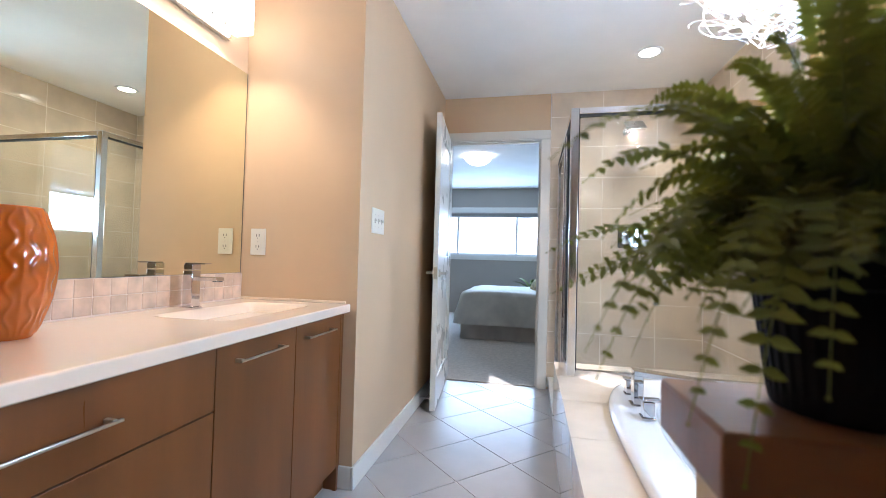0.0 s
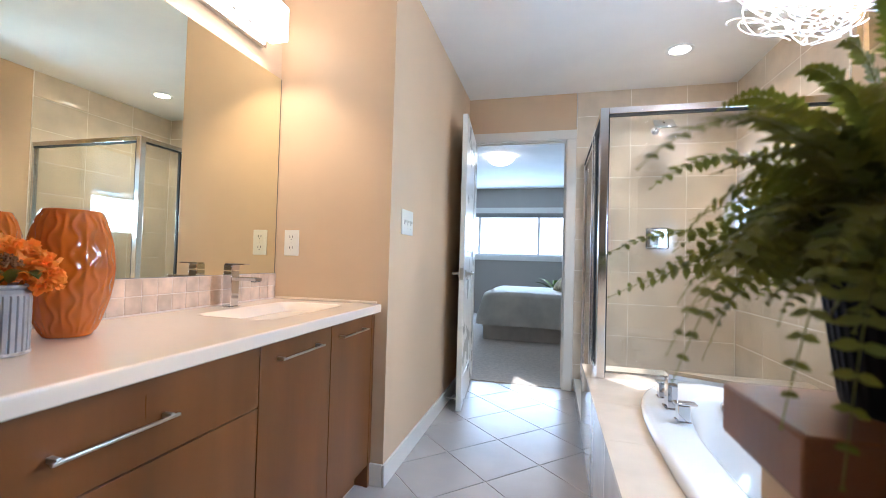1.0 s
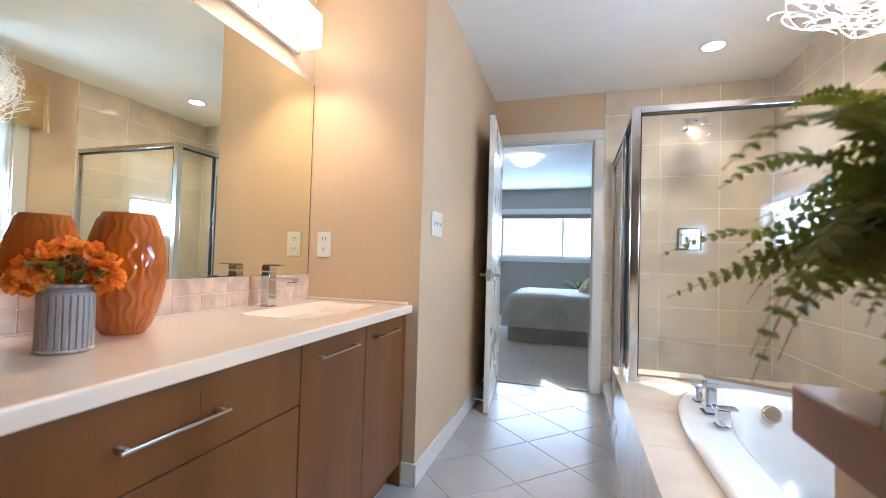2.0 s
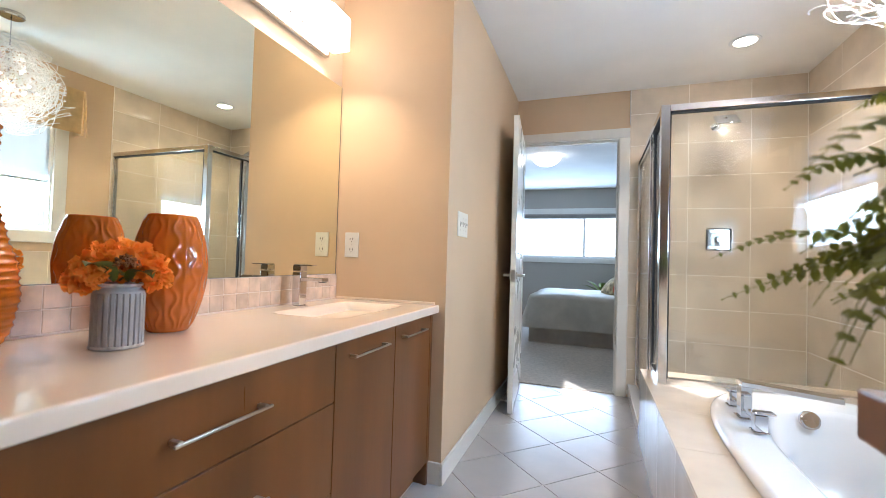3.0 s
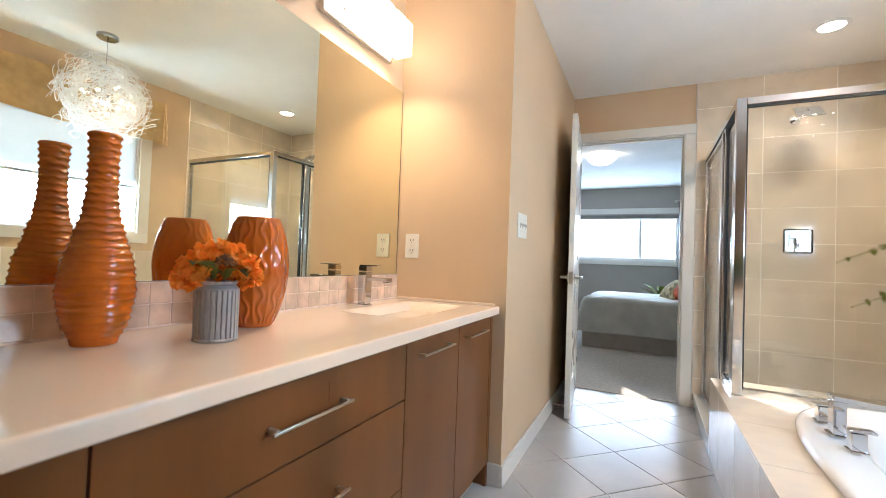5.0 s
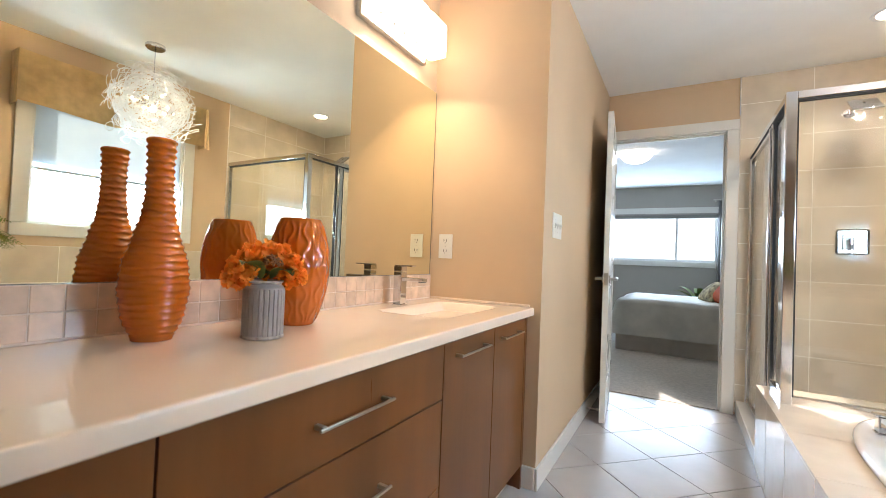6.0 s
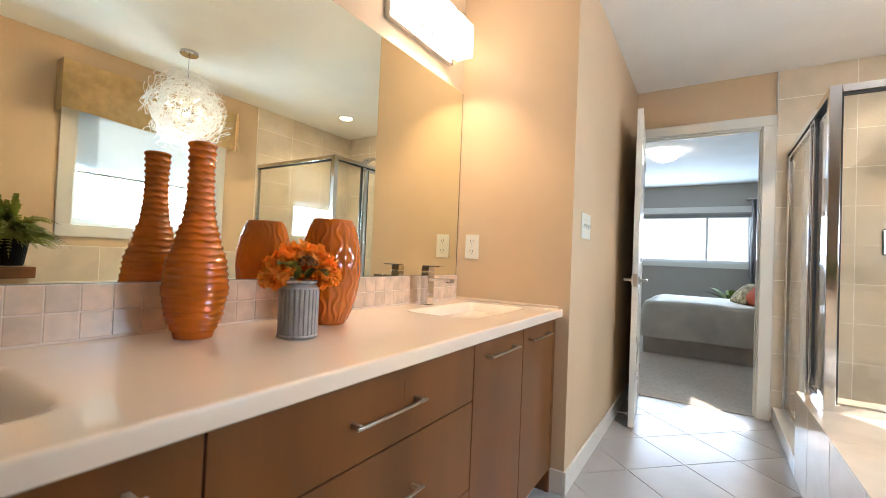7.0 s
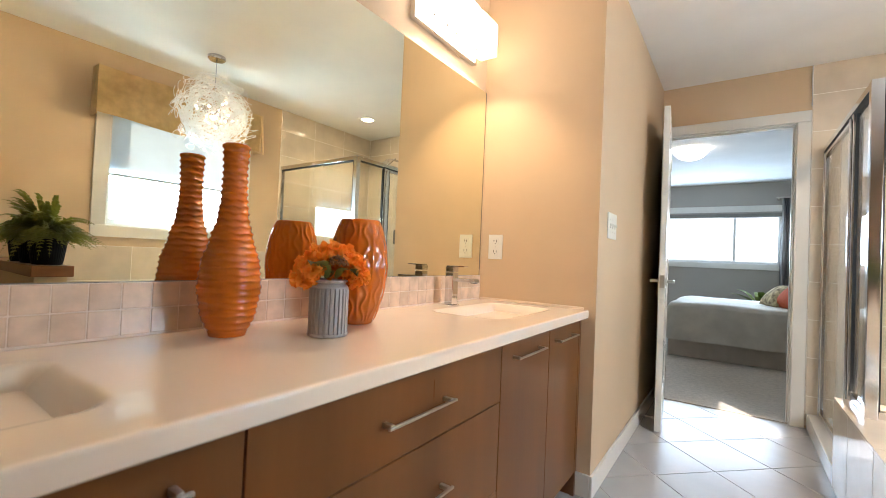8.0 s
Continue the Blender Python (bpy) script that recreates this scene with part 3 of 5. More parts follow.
def tall_vase():
    v = (0.110, -1.376, TOP + 0.0005)
    keys = [(0.0, 0.040), (0.05, 0.060), (0.11, 0.0695), (0.17, 0.0635), (0.23, 0.046), (0.28, 0.034), (0.33, 0.0285), (0.39, 0.0265), (0.45, 0.0290)]
    prof, steps = [], 230
    for i in range(steps + 1):
        z = 0.45 * i / steps
        for (z0, r0), (z1, r1) in zip(keys, keys[1:]):
            if z0 <= z <= z1:
                s = (z - z0) / (z1 - z0)
                s2 = s * s * (3 - 2 * s) * 0.5 + s * 0.5
                prof.append((r0 + (r1 - r0) * s2, z))
                break
    wall = len(prof)

    def ridges(a, z, i):
        if i >= wall or z < 0.012:
            return 0.0
        # neighbouring ridges sway against each other and pinch together round the wall
        wob = 0.62 * math.sin(7 * a + 2.3 * math.sin(40 * z)) * math.cos(math.pi * z / 0.0158) + 0.22 * math.sin(4 * a + 9 * z)
        s = math.sin(2 * math.pi * z / 0.0158 + wob)
        return (0.0018 if z > 0.13 else 0.0012) * (abs(1 + s) ** 1.9 / 1.9 - 0.75)

    t = thing("tall_vase", v, "tall burnt-orange ceramic vase with wavy ridges", "vase")
    part("body", lathe(prof, 128, v, ridges), ORANGE, t, smooth=80)
    part("mouth", lathe([(0.0287, 0.4495), (0.027, 0.4515), (0.0245, 0.449), (0.022, 0.40), (0.02, 0.30)], 64, v, cap_bottom=False, cap_top=True), ORANGE, t, smooth=80)


tall_vase()


def round_vase():
    v = (0.163, -1.014, TOP + 0.0005)
    h = 0.305
    prof, steps = [], 110
    for i in range(steps + 1):
        s = i / steps
        r = 0.048 + 0.035 * math.sin(math.pi * min(1, s * 0.98 + 0.0)) ** 0.85 + 0.007 * s
        prof.append((r, h * s))
    wall = len(prof)
    lip = prof[-1][0]

    def facets(a, z, i):
        if i >= wall or z < 0.01:
            return 0.0
        fade = min(1, (h - z) / 0.02, z / 0.02)
        s = math.sin(12 * a + 1.15 * math.sin(2 * math.pi * z / 0.072) * math.cos(6 * a) + 0.25 * math.sin(3 * a + 18 * z))
        return 0.0018 * fade * (1 - abs(s) * 1.6)

    t = thing("round_vase", v, "glossy orange vase with carved crossing ripples", "vase")
    part("body", lathe(prof, 200, v, facets), ORANGE2, t, smooth=80)
    part("mouth", lathe([(lip, h - 0.0005), (lip - 0.002, h + 0.0015), (lip - 0.004, h - 0.001), (lip - 0.006, h - 0.03), (lip, h * 0.6)], 80, v, cap_bottom=False, cap_top=True), ORANGE2, t, smooth=80)


round_vase()


def flower_pot():
    c = (0.264, -1.206, TOP + 0.0005)
    f = thing("flower_pot", c, "ribbed grey ceramic pot of orange artificial flowers", "flower pot")
    prof = [(0.040, 0.0), (0.042, 0.003), (0.0425, 0.008), (0.0425, 0.06), (0.0425, 0.108), (0.041, 0.116), (0.037, 0.121), (0.0345, 0.123), (0.0345, 0.126)]
    prof = [(r * 1.12, z * 1.04) for r, z in prof]
    full = []
    for (r0, z0), (r1, z1) in zip(prof, prof[1:]):
        for k in range(5):
            full.append((r0 + (r1 - r0) * k / 5, z0 + (z1 - z0) * k / 5))

    def flutes(a, z, i):
        if z < 0.007 or z > 0.117:
            return 0.0
        s = math.sin(26 * a)
        return -0.0036 * (abs(s) ** 3 if s > 0 else 0.0)

    part("pot", lathe(full, 364, c, flutes), GREYC, f)
    rim = lathe([(r * 1.12, z * 1.04) for r, z in ((0.034, 0.126), (0.0385, 0.1275), (0.0395, 0.130), (0.0385, 0.1325), (0.034, 0.133), (0.031, 0.130), (0.031, 0.10), (0.001, 0.10))], 64, c, cap_bottom=False)
    part("rim", rim, WORN, f, "worn pale ceramic rim")
    part("foot_ring", lathe([(0.0454, 0.0005), (0.0493, 0.002), (0.0493, 0.006), (0.0479, 0.008)], 64, c), WORN, f)
    rng = random.Random(4)
    heads = [((-0.036, -0.046, 0.150), 0.030), ((-0.012, -0.060, 0.146), 0.024), ((-0.018, -0.026, 0.180), 0.030), ((0.002, 0.002, 0.190), 0.030), ((0.034, 0.044, 0.156), 0.033), ((0.050, 0.052, 0.138), 0.022),
             ((0.018, 0.026, 0.182), 0.030), ((-0.036, 0.028, 0.165), 0.032), ((0.052, 0.030, 0.164), 0.024), ((-0.030, -0.064, 0.132), 0.020), ((0.006, -0.038, 0.176), 0.024)]
    for n_head, (off, rad) in enumerate(heads):
        bm = bmesh.new()
        ctr = Vector(c) + Vector((off[0] * 0.95, off[1] * 0.95, off[2] + 0.009))
        for k in range(95):
            d = Vector((rng.gauss(0, 1), rng.gauss(0, 1), rng.gauss(0.25, 1))).normalized()
            base = ctr + d * rad * rng.uniform(0.5, 0.95)
            side = d.cross(Vector((rng.gauss(0, 1), rng.gauss(0, 1), rng.gauss(0, 1)))).normalized()
            up = (d * 0.65 + side.cross(d) * rng.choice((-1, 1)) * 0.75).normalized()
            w, ln = rng.uniform(0.0065, 0.0105), rng.uniform(0.011, 0.017)
            vs = [base, base + up * ln * 0.45 + side * w, base + up * ln * 0.45 - side * w, base + up * ln + side * w * 0.8 + d * 0.003, base + up * ln - side * w * 0.8 + d * 0.003,
                  base + up * ln * 0.75 + d * -0.003, base + up * ln * 1.12 + d * 0.001]
            q = [bm.verts.new(p) for p in vs]
            for tri in ((0, 1, 5), (0, 5, 2), (1, 3, 5), (2, 5, 4), (3, 6, 5), (5, 6, 4)):
                bm.faces.new([q[i] for i in tri])
        part("flower_head", bm, PETAL, f, smooth=180)
    bm = bmesh.new()
    for k in range(130):
        d = Vector((rng.gauss(0.5, 1), rng.gauss(-0.3, 1), abs(rng.gauss(0.4, 1)))).normalized()
        bmesh.ops.create_icosphere(bm, subdivisions=1, radius=rng.uniform(0.002, 0.0034), matrix=Matrix.Translation(Vector(c) + Vector((0.048, -0.020, 0.176)) + d * rng.uniform(0.016, 0.025)))
    part("seed_head", bm, SEED, f, "brown beaded seed head")
    for (az, ln, lift) in ((-1.15, 0.080, 0.016), (0.15, 0.064, 0.004), (2.6, 0.06, 0.01)):
        bm = bmesh.new()
        d, s = Vector((math.cos(az), math.sin(az), 0)), Vector((-math.sin(az), math.cos(az), 0))
        o = Vector(c) + Vector((0, 0, 0.140)) + d * 0.020
        rows = []
        for k in range(9):
            u = k / 8
            w = 0.026 * math.sin(math.pi * min(1, u * 0.93 + 0.05)) ** 0.7
            p = o + d * ln * u + Vector((0, 0, lift * 2 * u + 0.028 * math.sin(2.2 * u) - 0.02 * u * u))
            rows.append([bm.verts.new(p - s * w + Vector((0, 0, 0.006))), bm.verts.new(p), bm.verts.new(p + s * w + Vector((0, 0, 0.006)))])
        for a, b in zip(rows, rows[1:]):
            for k in range(2):
                bm.faces.new((a[k], a[k + 1], b[k + 1], b[k]))
        part("leaf", bm, LEAF, f, "dull green leaf", smooth=180)


flower_pot()

# ---------------- tub deck and bathtub ----------------
DECK_X, DECK_Z, DECK_Y1, DECK_Y0 = 1.497, 0.43, 0.86, -1.30
TUB_C, TUB_A, TUB_B = (2.085, -0.37), 0.428, 0.885


def oval(angle, a, b, n):
    c, s = math.cos(angle), math.sin(angle)
    return (math.copysign(abs(c) ** (2 / n), c) * a, math.copysign(abs(s) ** (2 / n), s) * b)


deck = thing("tub_deck", (2.06, -0.3, 0.0), "raised tub surround faced with glossy cream tiles", "tub deck", kind="structure")
part("core", boxes((DECK_X + 0.010, DECK_X + 0.09, DECK_Y0, DECK_Y1 - 0.01, 0, DECK_Z - 0.010), (DECK_X + 0.09, RIGHT - 0.011, 0.55, DECK_Y1 - 0.01, 0, DECK_Z - 0.010)), GROUT, deck)


def inside_tub(x, y):
    return (abs(x - TUB_C[0]) / (TUB_A - 0.03)) ** 3.0 + (abs(y - TUB_C[1]) / (TUB_B - 0.03)) ** 3.0 < 1


def deck_slab(x0, x1, y0, y1):
    bm = bmesh.new()
    nx, ny = max(2, round((x1 - x0) / 0.02)), max(2, round((y1 - y0) / 0.02))
    vs = {}

    def vert(i, j):
        if (i, j) not in vs:
            vs[i, j] = bm.verts.new((x0 + (x1 - x0) * i / nx, y0 + (y1 - y0) * j / ny, DECK_Z))
        return vs[i, j]

    for i in range(nx):
        for j in range(ny):
            if not inside_tub(x0 + (x1 - x0) * (i + 0.5) / nx, y0 + (y1 - y0) * (j + 0.5) / ny):
                bm.faces.new((vert(i, j), vert(i + 1, j), vert(i + 1, j + 1), vert(i, j + 1)))
    if not bm.faces:
        bm.free()
        return
    ext = bmesh.ops.extrude_face_region(bm, geom=bm.faces[:])
    bmesh.ops.translate(bm, vec=(0, 0, -0.009), verts=[g for g in ext["geom"] if isinstance(g, bmesh.types.BMVert)])
    part("deck_tile", bm, DTILE, deck)


for x0, x1 in ((DECK_X, 1.887), (1.889, 2.287), (2.289, RIGHT - 0.011)):
    for y0, y1 in ((-1.30, -1.051), (-1.049, -0.651), (-0.649, -0.251), (-0.249, 0.149), (0.151, 0.549), (0.551, DECK_Y1)):
        deck_slab(x0, x1, y0, y1)


def bathtub():
    t = thing("bathtub", (TUB_C[0], TUB_C[1], 0.1), "white oval drop-in bathtub with a broad rolled rim", "bathtub")
    rows = [  # centre shift x, y, half width, half length, height, squareness
        (0, 0, TUB_A, TUB_B, DECK_Z + 0.001, 3.0), (0, 0, TUB_A + 0.002, TUB_B + 0.002, DECK_Z + 0.014, 3.0), (0, 0, TUB_A - 0.004, TUB_B - 0.004, DECK_Z + 0.026, 3.0),
        (0, 0, TUB_A - 0.018, TUB_B - 0.018, DECK_Z + 0.031, 3.0), (0.0, 0, TUB_A - 0.035, TUB_B - 0.035, DECK_Z + 0.026, 3.0), (0.02, -0.02, 0.315, 0.74, DECK_Z + 0.022, 2.6),
        (0.022, -0.02, 0.302, 0.727, DECK_Z + 0.018, 2.6), (0.023, -0.02, 0.293, 0.716, DECK_Z + 0.002, 2.6), (0.024, -0.02, 0.285, 0.70, DECK_Z - 0.05, 2.6), (0.025, -0.02, 0.26, 0.655, DECK_Z - 0.20, 2.7),
        (0.026, -0.02, 0.225, 0.60, DECK_Z - 0.30, 2.8), (0.026, -0.02, 0.17, 0.53, DECK_Z - 0.335, 2.8), (0.026, -0.02, 0.02, 0.06, DECK_Z - 0.34, 2.0)]
    bm = bmesh.new()
    seg, rings = 128, []
    for sx, sy, a, b, z, n in rows:
        ring = []
        for k in range(seg):
            ox, oy = oval(2 * math.pi * k / seg, a, b, n)
            ring.append(bm.verts.new((TUB_C[0] + sx + ox, TUB_C[1] + sy + oy, z)))
        rings.append(ring)
    for p, q in zip(rings, rings[1:]):
        for k in range(seg):
            bm.faces.new((p[k], p[(k + 1) % seg], q[(k + 1) % seg], q[k]))
    bm.faces.new(rings[-1])
    part("shell", bm, TUBW, t, smooth=60)
    # overflow plate on the sloping end of the basin
    y = TUB_C[1] - 0.02 + 0.703
    tilt = Vector((0, -1, 0.33)).normalized()
    o = Vector((2.072, y - 0.006, 0.414))
    om = bmesh.new()
    cylinder(om, o, o + tilt * 0.012, 0.037, 32, 0.035)
    cylinder(om, o + tilt * 0.012, o + tilt * 0.016, 0.033, 32, 0.028)
    ov = part("overflow_plate", om, CHROME, t, "round chrome overflow plate")
    for dx in (-0.018, 0.018):
        part("screw", cylinder(bmesh.new(), o + tilt * 0.0155 + Vector((dx, 0, -0.004)), o + tilt * 0.0185 + Vector((dx, 0, -0.004)), 0.004, 10), NICKEL, ov)
    part("drain", lathe([(0.03, 0), (0.03, 0.004), (0.02, 0.006), (0.002, 0.005)], 24, (2.11, 0.02, DECK_Z - 0.337)), CHROME, t, "chrome drain")


bathtub()


def tub_faucet():
    z = DECK_Z + 0.0275
    f = thing("tub_faucet", (1.79, 0.085, z), "square chrome deck-mounted tub faucet with two handles", "faucet")
    for y in (0.225, -0.062):
        h = boxes((1.762, 1.812, y - 0.025, y + 0.025, z, z + 0.006), (1.767, 1.807, y - 0.02, y + 0.02, z + 0.006, z + 0.062), bevel=0.002)
        box(h, 1.758, 1.830, y - 0.021, y + 0.021, z + 0.064, z + 0.071, 0.0015)
        part("handle", h, CHROME, f)
    sm = boxes((1.757, 1.825, 0.05, 0.118, z, z + 0.006), (1.765, 1.803, 0.060, 0.108, z + 0.006, z + 0.122), bevel=0.002)
    # the flat spout falls slightly towards its lip
    lip = bmesh.new()
    box(lip, 1.765, 2.075, 0.054, 0.114, z + 0.1225, z + 0.142, 0.002)
    for v in lip.verts:
        s = (v.co.x - 1.765) / 0.28
        v.co.z -= 0.022 * s * s
    part("column", sm, CHROME, f)
    part("spout", lip, CHROME, f)


tub_faucet()

# ---------------- half wall with wood cap and the fern pots ----------------
CAP_X, CAP_Y0, CAP_Y1, CAP_Z = 1.492, -1.418, -1.266, 0.904
structure("wall_half", boxes((CAP_X + 0.03, RIGHT, CAP_Y0 + 0.018, CAP_Y1 - 0.018, -0.1, CAP_Z - 0.0535)), PAINT, "low tan half wall at the foot of the bathtub", "wall")
single("wood_cap", boxes((CAP_X, RIGHT - 0.003, CAP_Y0, CAP_Y1, CAP_Z - 0.053, CAP_Z), bevel=0.004), CAPW, (2.05, -1.342, CAP_Z - 0.053), "reddish-brown stained wooden cap on the half wall", "ledge")


def frond_mesh(bm, p0, p1, p2, pairs, size, rng, twist):
    """One fern frond: an arched stem from p0 over p1 to p2, with rows of leaflets that taper to the tip."""
    pts = []
    n = round(pairs * 1.2)
    for i in range(n + 1):
        u = i / n
        pts.append(p0 * (1 - u) ** 2 + p1 * 2 * u * (1 - u) + p2 * u * u)
    tube(bm, pts, 0.0011, 4, 0.4)
    for i in range(3, n + 1):
        u = i / n
        d = (pts[min(i + 1, n)] - pts[i - 1]).normalized()
        side = d.cross(Vector((0, 0, 1)))
        if side.length < 0.2:
            side = d.cross(Vector((1, 0.3, 0)))
        side.normalize()
        up = side.cross(d).normalized()
        side = (side * math.cos(twist) + up * math.sin(twist)).normalized()
        up = side.cross(d).normalized()
        ln = 1.15 * size * min(1.0, 0.35 + 2.2 * u) * (1 - u ** 2.4) ** 0.75 * rng.uniform(0.88, 1.1) + 0.0015
        for s in (-1, 1):
            out = (side * s + d * rng.uniform(0.2, 0.5) + up * rng.uniform(-0.35, 0.25)).normalized()
            w = ln * 0.20 + 0.0008
            across = (d - out * d.dot(out)).normalized()
            droop = up * -ln * rng.uniform(0.0, 0.15)
            a = pts[i]
            mid = a + out * ln * 0.5 + droop * 0.35
            tip = a + out * ln + droop
            lift = up * (w * 0.2)
            q = [bm.verts.new(v) for v in (a, a + out * ln * 0.18 + across * w * 0.9 + lift, a + out * ln * 0.18 - across * w * 0.9 + lift, mid + across * w + lift, mid - across * w + lift, tip, mid)]
            for f in ((0, 1, 6), (0, 6, 2), (1, 3, 6), (2, 6, 4), (3, 5, 6), (6, 5, 4)):
                bm.faces.new([q[k] for k in f])


def fern(place, seed, count, reach, special=(), size=0.022, upright=0):
    f = thing("potted_fern", place, "lush green fern in a small ribbed black pot", "potted plant", "ferns on the ledge")
    h = 0.128

    def ribs(a, z, i):
        return 0.0007 * math.sin(40 * a) if 0.004 < z < h - 0.02 else 0.0

    prof = [(0.055, 0), (0.057, 0.004)] + [(0.057 + 0.013 * k / 10, 0.004 + 0.10 * k / 10) for k in range(1, 11)] + [(0.0745, 0.106), (0.0755, h - 0.002), (0.074, h), (0.070, h), (0.067, h - 0.02)]
    part("pot", lathe(prof, 120, place, ribs), BLACKP, f)
    part("soil", lathe([(0.0675, h - 0.024), (0.03, h - 0.016), (0.002, h - 0.012)], 24, place, cap_top=True), SOIL, f)
    rng = random.Random(seed)
    base = Vector(place) + Vector((0, 0, h - 0.02))
    for k in range(count):
        az = 2 * math.pi * (k * 0.618 + rng.uniform(-0.05, 0.05))
        flat = rng.uniform(0.25, 1.15)
        ln = reach * rng.uniform(0.6, 1.15)
        d = Vector((math.cos(az), math.sin(az), 0))
        p0 = base + d * rng.uniform(0.0, 0.03)
        rise = ln * (1.0 - 0.5 * flat)
        p1 = p0 + d * ln * 0.35 * flat + Vector((0, 0, rise))
        p2 = p0 + d * ln * (0.35 + 0.65 * flat) + Vector((rng.uniform(-0.05, 0.05), rng.uniform(-0.05, 0.05), rise * (1.05 - 1.25 * flat)))
        bm = bmesh.new()
        frond_mesh(bm, p0, p1, p2, 22, size * rng.uniform(0.9, 1.2), rng, rng.uniform(-0.9, 0.9))
        part("frond", bm, FROND, f, smooth=0)
    rise = [(base + Vector((rng.uniform(-0.12, 0.08), rng.uniform(-0.165, 0.02), rng.uniform(0.13, 0.235))), rng.uniform(0.0, 0.04), 24, rng.uniform(0.012, 0.017)) for k in range(upright)]
    for tip, lift, pairs, wide in list(special) + rise:
        tip = Vector(tip)
        p0 = base + (tip - base) * 0.12
        p0.z = base.z
        mid = (p0 + tip) / 2
        p1 = Vector((mid.x, mid.y, max(p0.z, tip.z) + lift))
        bm = bmesh.new()
        frond_mesh(bm, p0, p1, tip, pairs, wide, rng, rng.uniform(-0.7, 0.7))
        part("frond", bm, FROND, f, smooth=0)


fern((1.622, -1.338, CAP_Z + 0.0005), 3, 150, 0.185,
     [((1.372, -1.215, 1.036), 0.07, 20, 0.022), ((1.365, -1.480, 1.092), 0.12, 18, 0.022), ((1.392, -1.450, 0.962), 0.16, 19, 0.022), ((1.445, -1.490, 0.932), 0.16, 20, 0.023),
      ((1.458, -1.335, 1.175), 0.06, 24, 0.016), ((1.41, -1.40, 1.045), 0.13, 24, 0.018), ((1.47, -1.43, 0.985), 0.15, 24, 0.018), ((1.43, -1.33, 0.99), 0.14, 24, 0.017),
      ((1.42, -1.43, 1.13), 0.07, 20, 0.024), ((1.405, -1.415, 0.935), 0.17, 20, 0.024), ((1.47, -1.50, 0.905), 0.16, 20, 0.026), ((1.44, -1.37, 0.945), 0.15, 20, 0.022), ((1.50, -1.515, 0.96), 0.15, 20, 0.025), ((1.40, -1.35, 1.10), 0.09, 20, 0.022)], upright=34)
fern((1.800, -1.345, CAP_Z + 0.0005), 8, 70, 0.21)
fern((2.010, -1.345, CAP_Z + 0.0005), 12, 60, 0.20)

# ---------------- shower ----------------
SH_X, SH_Y, SH_TOP = 1.568, 0.572, 1.852
shower = thing("shower_enclosure", (2.0, 1.15, 0.1), "bright-framed clear glass corner shower enclosure", "shower")


def bar(name, rows, parent=shower, mat=FRAMEM, bev=0.003):
    return part(name, boxes(*rows, bevel=bev), mat, parent)


CURB_Z = 0.10
bar("corner_post", [(SH_X - 0.022, SH_X + 0.020, SH_Y - 0.022, SH_Y + 0.020, DECK_Z + 0.001, SH_TOP)])
bar("top_rail", [(SH_X + 0.0205, RIGHT - 0.011, SH_Y - 0.020, SH_Y + 0.020, SH_TOP - 0.035, SH_TOP)])
bar("bottom_rail", [(SH_X + 0.0205, RIGHT - 0.011, SH_Y - 0.016, SH_Y + 0.016, DECK_Z + 0.001, DECK_Z + 0.036)])
bar("wall_channel", [(RIGHT - 0.033, RIGHT - 0.011, SH_Y - 0.016, SH_Y + 0.016, DECK_Z + 0.0365, SH_TOP - 0.0355)])
bar("gasket", [(SH_X + 0.0205, RIGHT - 0.034, SH_Y - 0.0205, SH_Y + 0.008, SH_TOP - 0.045, SH_TOP - 0.0355)], mat=GASKET, bev=0)
bar("gasket", [(SH_X + 0.0205, SH_X + 0.0253, SH_Y - 0.0205, SH_Y + 0.008, DECK_Z + 0.0365, SH_TOP - 0.0435)], mat=GASKET, bev=0)
part("glass_panel", boxes((SH_X + 0.0255, RIGHT - 0.034, SH_Y - 0.003, SH_Y + 0.003, DECK_Z + 0.0365, SH_TOP - 0.0435)), GLASS, shower, "clear glass").visible_shadow = False
# side: a fixed panel on the deck, a hinge post, then the door down to the curb
P1, P2 = 0.93, 1.735
bar("side_top_rail", [(SH_X - 0.020, SH_X + 0.018, SH_Y + 0.0205, FAR - 0.011, SH_TOP - 0.035, SH_TOP)])
bar("side_bottom_rail", [(SH_X - 0.016, SH_X + 0.014, SH_Y + 0.0205, DECK_Y1 - 0.001, DECK_Z + 0.001, DECK_Z + 0.034)])
bar("hinge_post", [(SH_X - 0.020, SH_X + 0.018, P1 - 0.035, P1 + 0.005, CURB_Z + 0.001, SH_TOP - 0.0355), (SH_X - 0.030, SH_X - 0.0205, P1 - 0.02, P1 + 0.002, CURB_Z + 0.03, SH_TOP - 0.06)])
bar("wall_post", [(SH_X - 0.020, SH_X + 0.018, P2, FAR - 0.011, CURB_Z + 0.001, SH_TOP - 0.0355)])
part("glass_panel", boxes((SH_X - 0.004, SH_X + 0.002, SH_Y + 0.0265, P1 - 0.0415, DECK_Z + 0.0345, SH_TOP - 0.0440)), GLASS, shower, "clear glass").visible_shadow = False
bar("gasket", [(SH_X - 0.0205, SH_X + 0.010, SH_Y + 0.0205, FAR - 0.05, SH_TOP - 0.043, SH_TOP - 0.0355)], mat=GASKET, bev=0)
bar("gasket", [(SH_X - 0.010, SH_X + 0.008, SH_Y + 0.0205, SH_Y + 0.026, DECK_Z + 0.035, SH_TOP - 0.0435)], mat=GASKET, bev=0)
